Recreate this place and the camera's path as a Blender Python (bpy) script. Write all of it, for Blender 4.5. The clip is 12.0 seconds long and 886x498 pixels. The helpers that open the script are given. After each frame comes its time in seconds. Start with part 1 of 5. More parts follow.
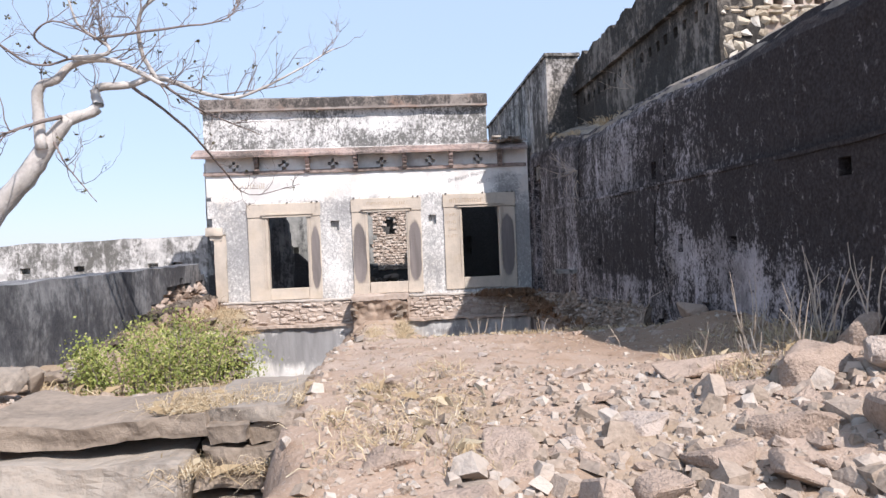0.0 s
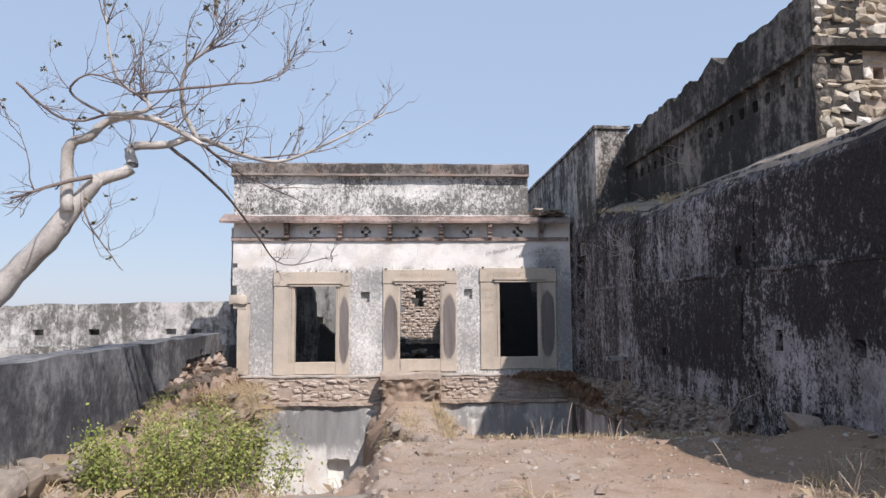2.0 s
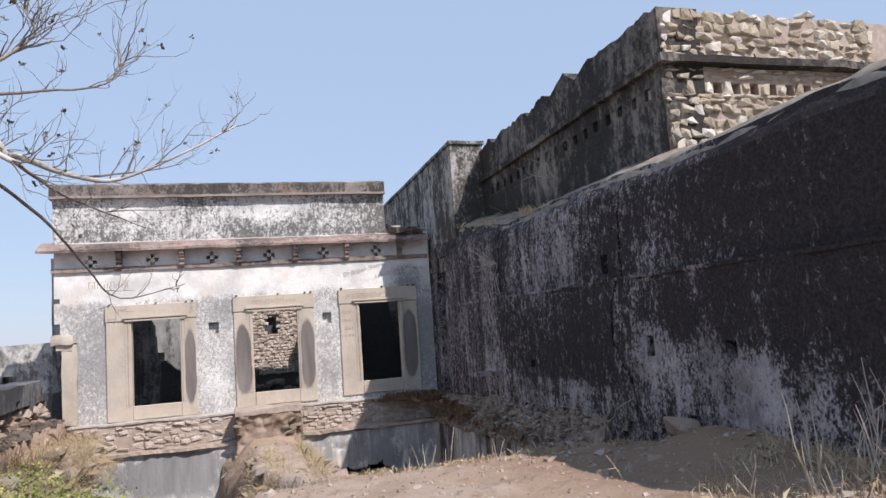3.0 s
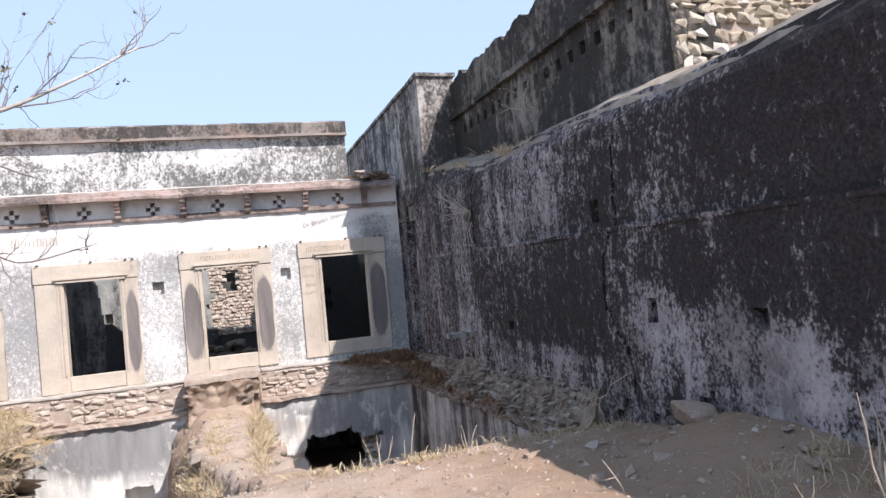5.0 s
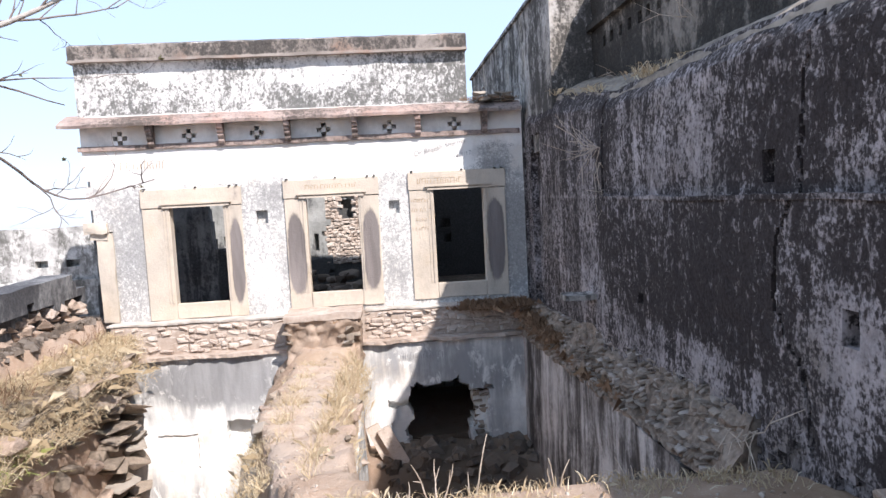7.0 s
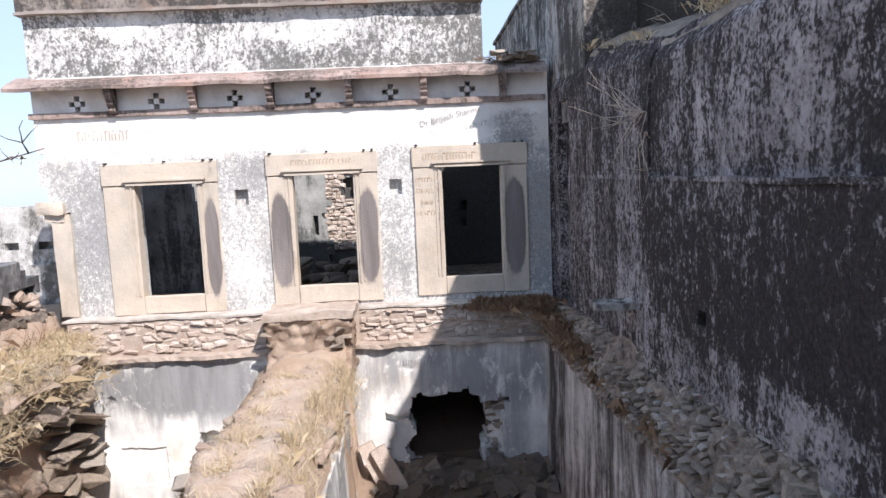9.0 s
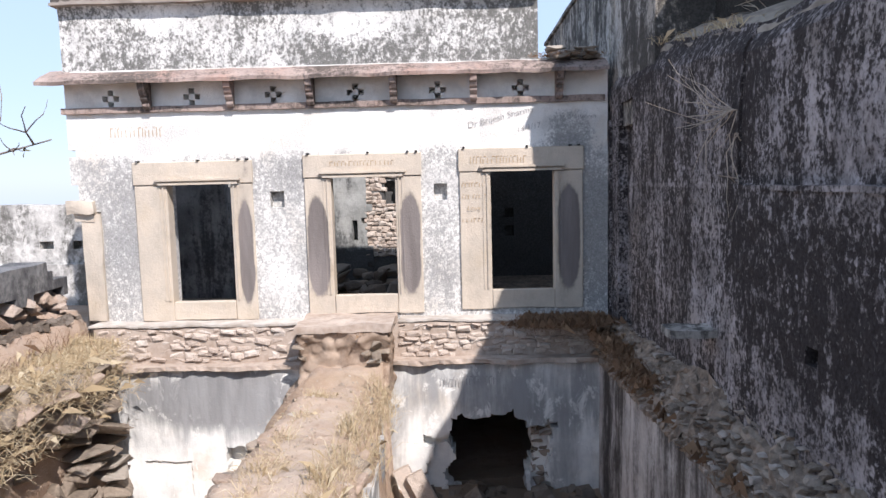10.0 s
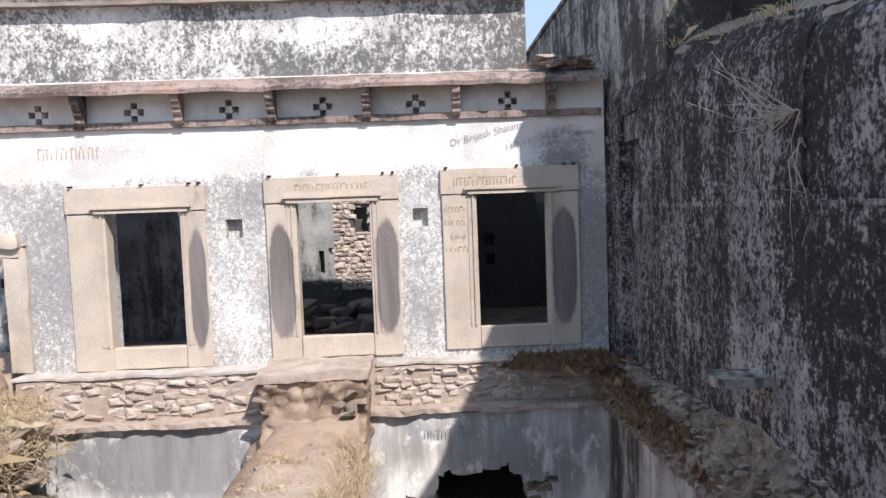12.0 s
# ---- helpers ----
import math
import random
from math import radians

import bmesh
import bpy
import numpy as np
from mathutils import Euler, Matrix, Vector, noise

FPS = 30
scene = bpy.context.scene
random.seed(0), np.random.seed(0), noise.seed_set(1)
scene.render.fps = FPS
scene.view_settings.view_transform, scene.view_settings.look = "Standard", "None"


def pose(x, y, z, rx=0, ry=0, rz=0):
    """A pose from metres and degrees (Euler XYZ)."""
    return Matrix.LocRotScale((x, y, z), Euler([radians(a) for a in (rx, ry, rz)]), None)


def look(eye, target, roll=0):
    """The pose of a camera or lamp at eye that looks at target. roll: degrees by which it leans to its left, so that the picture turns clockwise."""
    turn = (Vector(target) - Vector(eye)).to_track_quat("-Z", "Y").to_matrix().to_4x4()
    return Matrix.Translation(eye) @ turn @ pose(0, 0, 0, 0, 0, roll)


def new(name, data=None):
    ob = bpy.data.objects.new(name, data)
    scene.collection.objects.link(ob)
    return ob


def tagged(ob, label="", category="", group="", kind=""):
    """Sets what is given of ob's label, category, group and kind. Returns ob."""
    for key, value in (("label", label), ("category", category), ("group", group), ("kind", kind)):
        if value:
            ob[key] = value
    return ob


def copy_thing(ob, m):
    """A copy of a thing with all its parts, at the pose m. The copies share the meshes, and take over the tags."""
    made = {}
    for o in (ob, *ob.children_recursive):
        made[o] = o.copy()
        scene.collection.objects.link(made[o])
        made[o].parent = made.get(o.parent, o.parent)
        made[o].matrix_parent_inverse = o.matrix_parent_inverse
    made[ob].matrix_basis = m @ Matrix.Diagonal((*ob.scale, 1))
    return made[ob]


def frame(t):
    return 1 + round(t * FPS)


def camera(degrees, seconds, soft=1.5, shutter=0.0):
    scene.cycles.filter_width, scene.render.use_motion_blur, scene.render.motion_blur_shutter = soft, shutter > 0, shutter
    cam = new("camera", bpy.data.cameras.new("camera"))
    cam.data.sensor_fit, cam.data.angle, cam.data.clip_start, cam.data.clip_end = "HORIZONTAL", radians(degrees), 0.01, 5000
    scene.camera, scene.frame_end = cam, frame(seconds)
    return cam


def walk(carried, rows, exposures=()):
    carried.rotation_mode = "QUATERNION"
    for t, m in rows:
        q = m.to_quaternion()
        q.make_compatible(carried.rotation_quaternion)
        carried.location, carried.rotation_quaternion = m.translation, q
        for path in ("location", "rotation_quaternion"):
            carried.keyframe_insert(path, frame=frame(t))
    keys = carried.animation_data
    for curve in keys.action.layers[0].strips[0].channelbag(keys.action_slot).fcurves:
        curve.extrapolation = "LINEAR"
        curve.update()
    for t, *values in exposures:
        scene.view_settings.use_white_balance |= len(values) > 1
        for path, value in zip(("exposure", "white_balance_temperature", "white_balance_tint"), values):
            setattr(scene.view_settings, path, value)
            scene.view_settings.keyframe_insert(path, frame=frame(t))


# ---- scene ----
cam = camera(66.3, 12.0)
PATH = [
    (0, (0.17, 0.04, 1.367), (0.31, 2.035, 1.348), -2.3),
    (0.5, (0.18, 0.294, 1.386), (0.295, 2.29, 1.447), -3.9),
    (1, (-0.078, 0.359, 1.458), (0.085, 2.35, 1.568), -0.0),
    (1.5, (-0.165, 0.557, 1.478), (-0.009, 2.55, 1.522), 1.4),
    (2, (-0.241, 0.852, 1.554), (-0.137, 2.841, 1.733), -0.3),
    (2.5, (-0.246, 1.083, 1.56), (0.03, 3.055, 1.739), -2.1),
    (3, (-0.409, 1.293, 1.607), (0.14, 3.204, 1.824), -4.1),
    (3.2, (-0.392, 1.367, 1.617), (0.169, 3.277, 1.807), -4.8),
    (4.8, (0.056, 2.362, 1.702), (0.705, 4.252, 1.797), -3.3),
    (5, (0.128, 2.413, 1.737), (0.72, 4.323, 1.79), -5.3),
    (5.5, (0.237, 2.599, 1.817), (0.708, 4.542, 1.777), -5.5),
    (6, (0.366, 2.923, 1.875), (0.859, 4.86, 1.803), -3.5),
    (6.5, (0.625, 3.279, 1.929), (1.056, 5.229, 1.817), -5.1),
    (7, (0.867, 3.738, 2.031), (1.026, 5.725, 1.871), -3.0),
    (7.2, (0.921, 3.855, 2.04), (1.012, 5.833, 1.763), -2.7),
    (8.8, (1.254, 5.158, 2.031), (1.235, 7.134, 1.727), -3.5),
    (9, (1.286, 5.353, 2.013), (1.354, 7.339, 1.795), -2.5),
    (9.5, (1.262, 5.669, 2.022), (1.437, 7.651, 1.819), -4.0),
    (10, (1.207, 6.015, 1.995), (1.162, 8.004, 1.799), -1.4),
    (10.5, (1.119, 6.257, 1.939), (1.18, 8.242, 1.7), -2.1),
    (11, (1.148, 6.55, 1.958), (1.259, 8.536, 1.744), -2.6),
    (11.5, (1.11, 6.793, 1.94), (1.07, 8.783, 1.737), -2.5),
    (12, (0.967, 6.991, 1.953), (1.037, 8.987, 1.837), -2.1),
]
EXPOSURES = [(0.0, 0.7, 6620, 16), (0.5, 0.55, 6620, 16), (1.0, 0.45, 6850, 16), (1.5, 0.38, 6850, 16), (2.5, 0.22, 6620, 16), (3.2, 0.4, 6620, 16), (4.8, 0.75, 6620, 16),
             (5.5, 0.95, 6600, 15), (6.5, 1.07, 6720, 15), (7.0, 1.02, 6600, 15), (9.0, 0.85, 6540, 15), (12.0, 0.65, 6600, 15)]
walk(cam, [(t, look(eye, target, roll)) for t, eye, target, roll in PATH], EXPOSURES)

# ---- world, sun, exposure ----
SUN = Vector((0.50, -0.83, 1.03)).normalized()
world = bpy.data.worlds.new("sky")
scene.world = world
world.use_nodes = True
wn = world.node_tree
sky = wn.nodes.new("ShaderNodeTexSky")
sky.sky_type = "NISHITA"
sky.sun_disc = False
sky.sun_elevation = math.asin(SUN.z)
sky.sun_rotation = math.atan2(SUN.x, SUN.y)
sky.air_density, sky.dust_density, sky.ozone_density = 1.2, 0.3, 1.2
wn.nodes["Background"].inputs["Strength"].default_value = 0.115
haze = wn.nodes.new("ShaderNodeMix")
haze.data_type = "RGBA"
haze.inputs["Factor"].default_value = 0.80
haze.inputs[7].default_value = (3.2, 4.35, 6.05, 1.0)
wn.links.new(sky.outputs[0], haze.inputs[6])
wn.links.new(haze.outputs[2], wn.nodes["Background"].inputs[0])
sun = new("sun", bpy.data.lights.new("sun", "SUN"))
sun.data.energy, sun.data.angle, sun.data.color = 4.0, radians(0.6), (1.0, 0.965, 0.92)
sun.matrix_world = look(Vector((6, -8, 14)), Vector((6, -8, 14)) - SUN)


# ---- materials ----
class Nodes:
    """A small builder of node materials in world coordinates."""

    def __init__(self, name):
        self.mat = bpy.data.materials.new(name)
        self.mat.use_nodes = True
        self.tree = self.mat.node_tree
        self.bsdf = self.tree.nodes["Principled BSDF"]
        self.pos = self.tree.nodes.new("ShaderNodeNewGeometry").outputs["Position"]

    def link(self, a, b):
        self.tree.links.new(a, b)

    def put(self, value, socket):
        if isinstance(value, bpy.types.NodeSocket):
            self.link(value, socket)
        elif isinstance(value, tuple):
            socket.default_value = (*value, 1.0) if len(value) == 3 and len(socket.default_value) == 4 else value
        else:
            socket.default_value = value

    def noise(self, scale, detail=4.0, rough=0.55, squash=(1, 1, 1), warp=0.0):
        m = self.tree.nodes.new("ShaderNodeMapping")
        m.inputs["Scale"].default_value = squash
        self.link(self.pos, m.inputs["Vector"])
        n = self.tree.nodes.new("ShaderNodeTexNoise")
        n.inputs["Scale"].default_value, n.inputs["Detail"].default_value, n.inputs["Roughness"].default_value = scale, detail, rough
        n.inputs["Distortion"].default_value = warp
        self.link(m.outputs[0], n.inputs["Vector"])
        return n.outputs["Fac"]

    def cells(self, scale, squash=(1, 1, 1), feature="F1"):
        m = self.tree.nodes.new("ShaderNodeMapping")
        m.inputs["Scale"].default_value = squash
        self.link(self.pos, m.inputs["Vector"])
        n = self.tree.nodes.new("ShaderNodeTexVoronoi")
        n.feature = feature
        n.inputs["Scale"].default_value = scale
        self.link(m.outputs[0], n.inputs["Vector"])
        return n.outputs["Distance"]

    def maths(self, op, a, b=0.0):
        n = self.tree.nodes.new("ShaderNodeMath")
        n.operation = op
        self.put(a, n.inputs[0])
        self.put(b, n.inputs[1])
        return n.outputs[0]

    def ramp(self, value, lo, hi, a=0.0, b=1.0):
        n = self.tree.nodes.new("ShaderNodeMapRange")
        n.interpolation_type = "SMOOTHSTEP"
        self.put(value, n.inputs["Value"])
        for key, v in (("From Min", lo), ("From Max", hi), ("To Min", a), ("To Max", b)):
            n.inputs[key].default_value = v
        return n.outputs["Result"]

    def mix(self, fac, a, b):
        n = self.tree.nodes.new("ShaderNodeMix")
        n.data_type = "RGBA"
        self.put(fac, n.inputs["Factor"])
        self.put(a, n.inputs[6])
        self.put(b, n.inputs[7])
        return n.outputs[2]

    def axis(self, name):
        n = self.tree.nodes.new("ShaderNodeSeparateXYZ")
        self.link(self.pos, n.inputs[0])
        return n.outputs[name]

    def near(self, centre, size):
        """1 at the centre, 0 past the size, with a soft edge: an elliptical stain."""
        a = self.tree.nodes.new("ShaderNodeVectorMath")
        a.operation = "SUBTRACT"
        self.link(self.pos, a.inputs[0])
        a.inputs[1].default_value = centre
        b = self.tree.nodes.new("ShaderNodeVectorMath")
        b.operation = "DIVIDE"
        self.link(a.outputs[0], b.inputs[0])
        b.inputs[1].default_value = size
        c = self.tree.nodes.new("ShaderNodeVectorMath")
        c.operation = "LENGTH"
        self.link(b.outputs[0], c.inputs[0])
        return self.ramp(c.outputs["Value"], 0.35, 1.0, 1.0, 0.0)

    def per_object(self):
        return self.tree.nodes.new("ShaderNodeObjectInfo").outputs["Random"]

    def per_island(self):
        return self.tree.nodes.new("ShaderNodeNewGeometry").outputs["Random Per Island"]

    def done(self, colour, rough=0.92, bump=None, strength=0.4, distance=0.02):
        self.put(colour, self.bsdf.inputs["Base Color"])
        self.put(rough, self.bsdf.inputs["Roughness"])
        self.bsdf.inputs["Specular IOR Level"].default_value = 0.12
        if bump is not None:
            n = self.tree.nodes.new("ShaderNodeBump")
            n.inputs["Strength"].default_value, n.inputs["Distance"].default_value = strength, distance
            self.put(bump, n.inputs["Height"])
            self.link(n.outputs[0], self.bsdf.inputs["Normal"])
        return self.mat


def plaster(name, clean, dull, dark, cover, speck=0.5, streak=0.3, large=0.35, white=None, bands=(), patches=(), soft=0.05, bump=0.5, warm=None, grain=7.0, flakes=6.0, gritty=0.12):
    """Weathered lime plaster. cover: how much lichen, soot and painted-in shade there is (0 to 1); speck, streak and
    large weigh the three sizes of stain; bands: (z low, z high, edge, amount) and patches: (centre, size, amount) add
    to the cover."""
    n = Nodes(name)
    fine = n.maths("ADD", n.maths("MULTIPLY", n.noise(grain, 7, 0.7, (1, 1, 0.7)), 0.55), n.maths("MULTIPLY", n.noise(grain * 2.7, 5, 0.65, (1, 1, 0.75)), 0.45))
    run = n.noise(4.2, 5, 0.6, (1.0, 1.0, 0.13), 0.3)
    wide = n.noise(0.75, 3, 0.5)
    grit = n.noise(38, 3, 0.6)
    total = n.maths("ADD", n.maths("MULTIPLY", fine, speck), n.maths("MULTIPLY", run, streak))
    total = n.maths("ADD", total, n.maths("MULTIPLY", wide, large))
    total = n.maths("ADD", total, n.maths("MULTIPLY", n.maths("SUBTRACT", grit, 0.5), gritty))
    z = n.axis("Z")
    wob = n.maths("ADD", z, n.maths("MULTIPLY", n.maths("SUBTRACT", n.noise(2.5, 4), 0.5), 0.35))
    for lo, hi, edge, amount in bands:
        at = z if edge < 0.04 else wob
        m = n.maths("MULTIPLY", n.ramp(at, lo - edge, lo + edge), n.ramp(at, hi - edge, hi + edge, 1.0, 0.0))
        total = n.maths("ADD", total, n.maths("MULTIPLY", m, amount))
    for centre, size, amount in patches:
        m = n.near(centre, size)
        total = n.maths("ADD", total, n.maths("MULTIPLY", m, amount))
    mid = (speck + streak + large) * 0.5 + (0.5 - cover) * 0.42
    mask = n.ramp(total, mid - soft, mid + soft)
    half = n.ramp(total, mid - soft - 0.11, mid + soft)
    ground = n.mix(n.ramp(n.noise(2.1, 5, 0.65), 0.38, 0.66), clean, dull)
    if warm:
        ground = n.mix(n.ramp(n.noise(1.3, 4, 0.6), 0.5, 0.72, 0.0, 0.8), ground, warm)
    colour = n.mix(n.maths("MULTIPLY", half, 0.55), ground, tuple(0.55 * c for c in dull))
    colour = n.mix(mask, colour, n.mix(n.ramp(grit if gritty > 0.05 else run, 0.35, 0.7), dark, tuple(1.45 * c + 0.01 for c in dark)))
    if white:
        flake = n.maths("MULTIPLY", n.ramp(n.noise(flakes, 7, 0.72, (1, 1, 0.6), 0.6), 0.55, 0.62), n.ramp(total, mid, mid + 0.24, 1.0, 0.0))
        colour = n.mix(n.maths("MULTIPLY", flake, white), colour, clean)
    height = n.maths("ADD", n.maths("MULTIPLY", mask, -0.35), n.maths("ADD", n.maths("MULTIPLY", grit, 0.5), fine))
    return n.done(colour, 0.93, height, bump, 0.03)


def stone_mat(name, a, b, c, scale=5.0, bump=0.6, islands=False):
    """Rough stone that varies from piece to piece."""
    n = Nodes(name)
    r = n.per_island() if islands else n.per_object()
    base = n.mix(n.ramp(r, 0.0, 1.0), a, b)
    base = n.mix(n.ramp(n.maths("FRACT", n.maths("MULTIPLY", r, 7.3)), 0.62, 0.9), base, c)
    grain = n.noise(scale * 7, 4, 0.6)
    stain = n.noise(scale, 5, 0.6)
    base = n.mix(n.ramp(stain, 0.48, 0.75, 0.0, 0.6), base, tuple(0.45 * v for v in b))
    base = n.mix(n.ramp(grain, 0.3, 0.75, 0.0, 0.35), base, tuple(min(0.8, 1.5 * v) for v in a))
    return n.done(base, 0.9, n.maths("ADD", grain, n.maths("MULTIPLY", stain, 2.0)), bump, 0.02)


def plain_mat(name, a, b, scale=12.0, bump=0.3, rough=0.9, squash=(1, 1, 1)):
    n = Nodes(name)
    g = n.noise(scale, 5, 0.6, squash)
    w = n.noise(scale * 0.18, 3, 0.5)
    base = n.mix(n.ramp(n.maths("ADD", n.maths("MULTIPLY", g, 0.6), n.maths("MULTIPLY", w, 0.4)), 0.36, 0.66), a, b)
    return n.done(base, rough, g, bump, 0.012)


def soil_mat():
    n = Nodes("dry_soil")
    wide = n.noise(0.9, 4, 0.55)
    mid = n.noise(5.5, 5, 0.65)
    grit = n.noise(55, 4, 0.7)
    peb = n.cells(26)
    base = n.mix(n.ramp(wide, 0.35, 0.65), (0.37, 0.262, 0.19), (0.42, 0.325, 0.26))
    base = n.mix(n.ramp(mid, 0.5, 0.72, 0.0, 0.75), base, (0.27, 0.175, 0.112))
    base = n.mix(n.ramp(grit, 0.55, 0.72, 0.0, 0.6), base, (0.54, 0.47, 0.40))
    base = n.mix(n.ramp(peb, 0.1, 0.22, 0.4, 0.0), base, (0.50, 0.44, 0.38))
    shade = n.ramp(n.noise(0.35, 3, 0.5), 0.52, 0.7, 0.0, 0.5)
    base = n.mix(shade, base, (0.29, 0.23, 0.13))
    # shade of the deep pit, painted into the soil colour
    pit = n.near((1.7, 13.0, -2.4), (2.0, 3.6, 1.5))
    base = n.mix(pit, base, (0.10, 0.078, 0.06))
    # browner soil, darkened by colour where the rampart wall's shadow lies
    wall_shade = n.maths("MULTIPLY", n.near((2.8, 6.1, 0.5), (1.55, 2.4, 1.2)), n.ramp(n.noise(1.8, 4, 0.6), 0.25, 0.5))
    base = n.mix(n.maths("MULTIPLY", wall_shade, 0.65), base, (0.21, 0.132, 0.08))
    trod = n.maths("MULTIPLY", n.near((-0.05, 11.0, 0.0), (0.55, 4.2, 0.6)), n.ramp(n.noise(3.5, 4, 0.6), 0.3, 0.6))
    base = n.mix(n.maths("MULTIPLY", trod, 0.7), base, (0.50, 0.405, 0.33))
    height = n.maths("ADD", n.maths("MULTIPLY", mid, 2.0), grit)
    return n.done(base, 0.95, height, 0.7, 0.025)


SOIL = soil_mat()
FACADE = plaster("facade_plaster", (0.82, 0.80, 0.77), (0.60, 0.585, 0.565), (0.25, 0.245, 0.24), 0.455, 0.80, 0.16, 0.34, soft=0.095, bump=0.5, warm=(0.68, 0.62, 0.55), gritty=0.42,
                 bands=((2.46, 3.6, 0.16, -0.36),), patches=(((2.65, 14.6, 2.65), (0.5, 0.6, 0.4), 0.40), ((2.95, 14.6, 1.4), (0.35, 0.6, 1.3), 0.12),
                 ((-3.2, 14.6, 1.3), (0.5, 0.6, 1.3), 0.08), ((-1.1, 14.6, 0.75), (0.35, 0.6, 0.5), -0.06), ((1.0, 14.6, 1.1), (0.3, 0.6, 0.7), 0.05)), grain=19.0)
PARAPET = plaster("parapet_plaster", (0.81, 0.795, 0.77), (0.58, 0.57, 0.555), (0.125, 0.123, 0.117), 0.475, 0.78, 0.10, 0.30, soft=0.06, gritty=0.25,
                  bands=((3.3, 3.66, 0.10, 0.03),), patches=(((-0.1, 14.7, 4.05), (1.1, 0.8, 0.35), -0.07), ((-2.5, 14.7, 4.15), (0.7, 0.8, 0.2), -0.05), ((2.0, 14.7, 3.9), (0.8, 0.8, 0.6), 0.04)), grain=11.0)
CAP = plaster("parapet_cap_plaster", (0.33, 0.29, 0.26), (0.22, 0.19, 0.17), (0.06, 0.054, 0.05), 0.52, 0.6, 0.2, 0.4, warm=(0.27, 0.15, 0.10), bands=((4.26, 4.345, 0.02, -0.2),))
LOWER = plaster("lower_plaster", (0.78, 0.77, 0.74), (0.62, 0.62, 0.61), (0.21, 0.21, 0.212), 0.32, 0.16, 0.75, 0.38, warm=(0.58, 0.50, 0.42), soft=0.13, gritty=0.02, bump=0.2, white=0.7, flakes=5.0,
                bands=((-1.15, -0.2, 0.25, 0.08),), patches=(((-1.9, 14.2, -0.65), (1.7, 0.8, 0.5), 0.19), ((-1.9, 14.2, -1.75), (1.8, 0.8, 0.7), -0.12), ((0.9, 14.2, -1.3), (0.7, 0.8, 0.8), -0.12), ((1.9, 14.2, -2.3), (0.9, 0.8, 0.5), 0.07)))
PITSIDE = plaster("pit_side_plaster", (0.60, 0.555, 0.53), (0.38, 0.345, 0.325), (0.055, 0.047, 0.043), 0.46, 0.3, 0.6, 0.3, soft=0.08)
RIGHT = plaster("soot_black_plaster", (0.43, 0.384, 0.385), (0.20, 0.177, 0.175), (0.029, 0.0235, 0.023), 0.565, 1.0, 0.40, 0.36, white=0.45, soft=0.065, grain=13.0, flakes=15.0, gritty=0.35, warm=(0.24, 0.205, 0.18),
                bands=((-1.0, 1.90, 0.02, -0.012), (1.94, 4.0, 0.02, -0.008), (1.90, 1.94, 0.01, -0.045)),
                patches=(((3.1, 6.1, 0.95), (1.0, 1.5, 0.58), -0.08), ((3.1, 6.9, 1.25), (1.0, 0.5, 0.36), -0.05), ((3.1, 4.6, 1.62), (1.0, 2.8, 0.55), 0.15), ((3.1, 8.7, 0.78), (1.0, 1.5, 0.12), -0.08),
                         ((3.1, 4.4, 2.5), (1.0, 3.4, 0.9), 0.20), ((3.1, 12.6, 1.2), (1.0, 1.6, 1.6), 0.03), ((3.1, 9.0, 2.5), (1.0, 1.3, 0.6), -0.05), ((3.1, 7.6, 2.5), (1.0, 0.9, 0.8), 0.05),
                         ((3.1, 9.4, 1.3), (1.0, 3.2, 0.8), 0.10), ((3.1, 8.3, 0.45), (1.0, 2.0, 0.45), -0.06), ((3.1, 11.2, 0.9), (1.0, 1.0, 0.5), -0.03)))
UPPER = plaster("upper_dark_plaster", (0.28, 0.25, 0.22), (0.16, 0.142, 0.125), (0.034, 0.031, 0.028), 0.58, 0.5, 0.3, 0.4)
PIER = plaster("pier_plaster", (0.56, 0.53, 0.50), (0.35, 0.325, 0.30), (0.055, 0.051, 0.047), 0.5, 0.55, 0.3, 0.3, warm=(0.42, 0.36, 0.28))
LEFTW = plaster("left_wall_plaster", (0.30, 0.30, 0.30), (0.18, 0.18, 0.185), (0.06, 0.06, 0.065), 0.50, 0.7, 0.14, 0.5, soft=0.09, grain=5.0)
FARW = plaster("far_wall_plaster", (0.66, 0.65, 0.63), (0.34, 0.335, 0.325), (0.11, 0.108, 0.10), 0.48, 0.5, 0.3, 0.3, white=0.6, grain=5.0)
# patch and low band paint the shade of the end bay and lower wall
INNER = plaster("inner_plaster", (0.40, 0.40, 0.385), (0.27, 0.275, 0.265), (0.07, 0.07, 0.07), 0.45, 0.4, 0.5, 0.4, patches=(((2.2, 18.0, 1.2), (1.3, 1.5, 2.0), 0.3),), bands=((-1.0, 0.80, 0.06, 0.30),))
# dark plaster tone with the shade inside the hall mixed into it
SHADEPLASTER = plaster("shade_darkened_plaster", (0.24, 0.24, 0.245), (0.15, 0.15, 0.155), (0.04, 0.04, 0.043), 0.5, 0.4, 0.5, 0.4)
SAND = plaster("sandstone", (0.555, 0.48, 0.40), (0.48, 0.42, 0.355), (0.165, 0.145, 0.138), 0.20, 0.34, 0.26, 0.45, warm=(0.49, 0.405, 0.31), soft=0.06, bump=0.35, gritty=0.04,
               patches=tuple(((x, 14.66, z + dz), (w, 0.4, 0.56), 0.42) for dz in (-0.22, 0.22) for x, z, w in ((-1.52, 1.15, 0.12), (-0.59, 1.23, 0.18), (0.60, 1.23, 0.17), (2.63, 1.27, 0.185))))
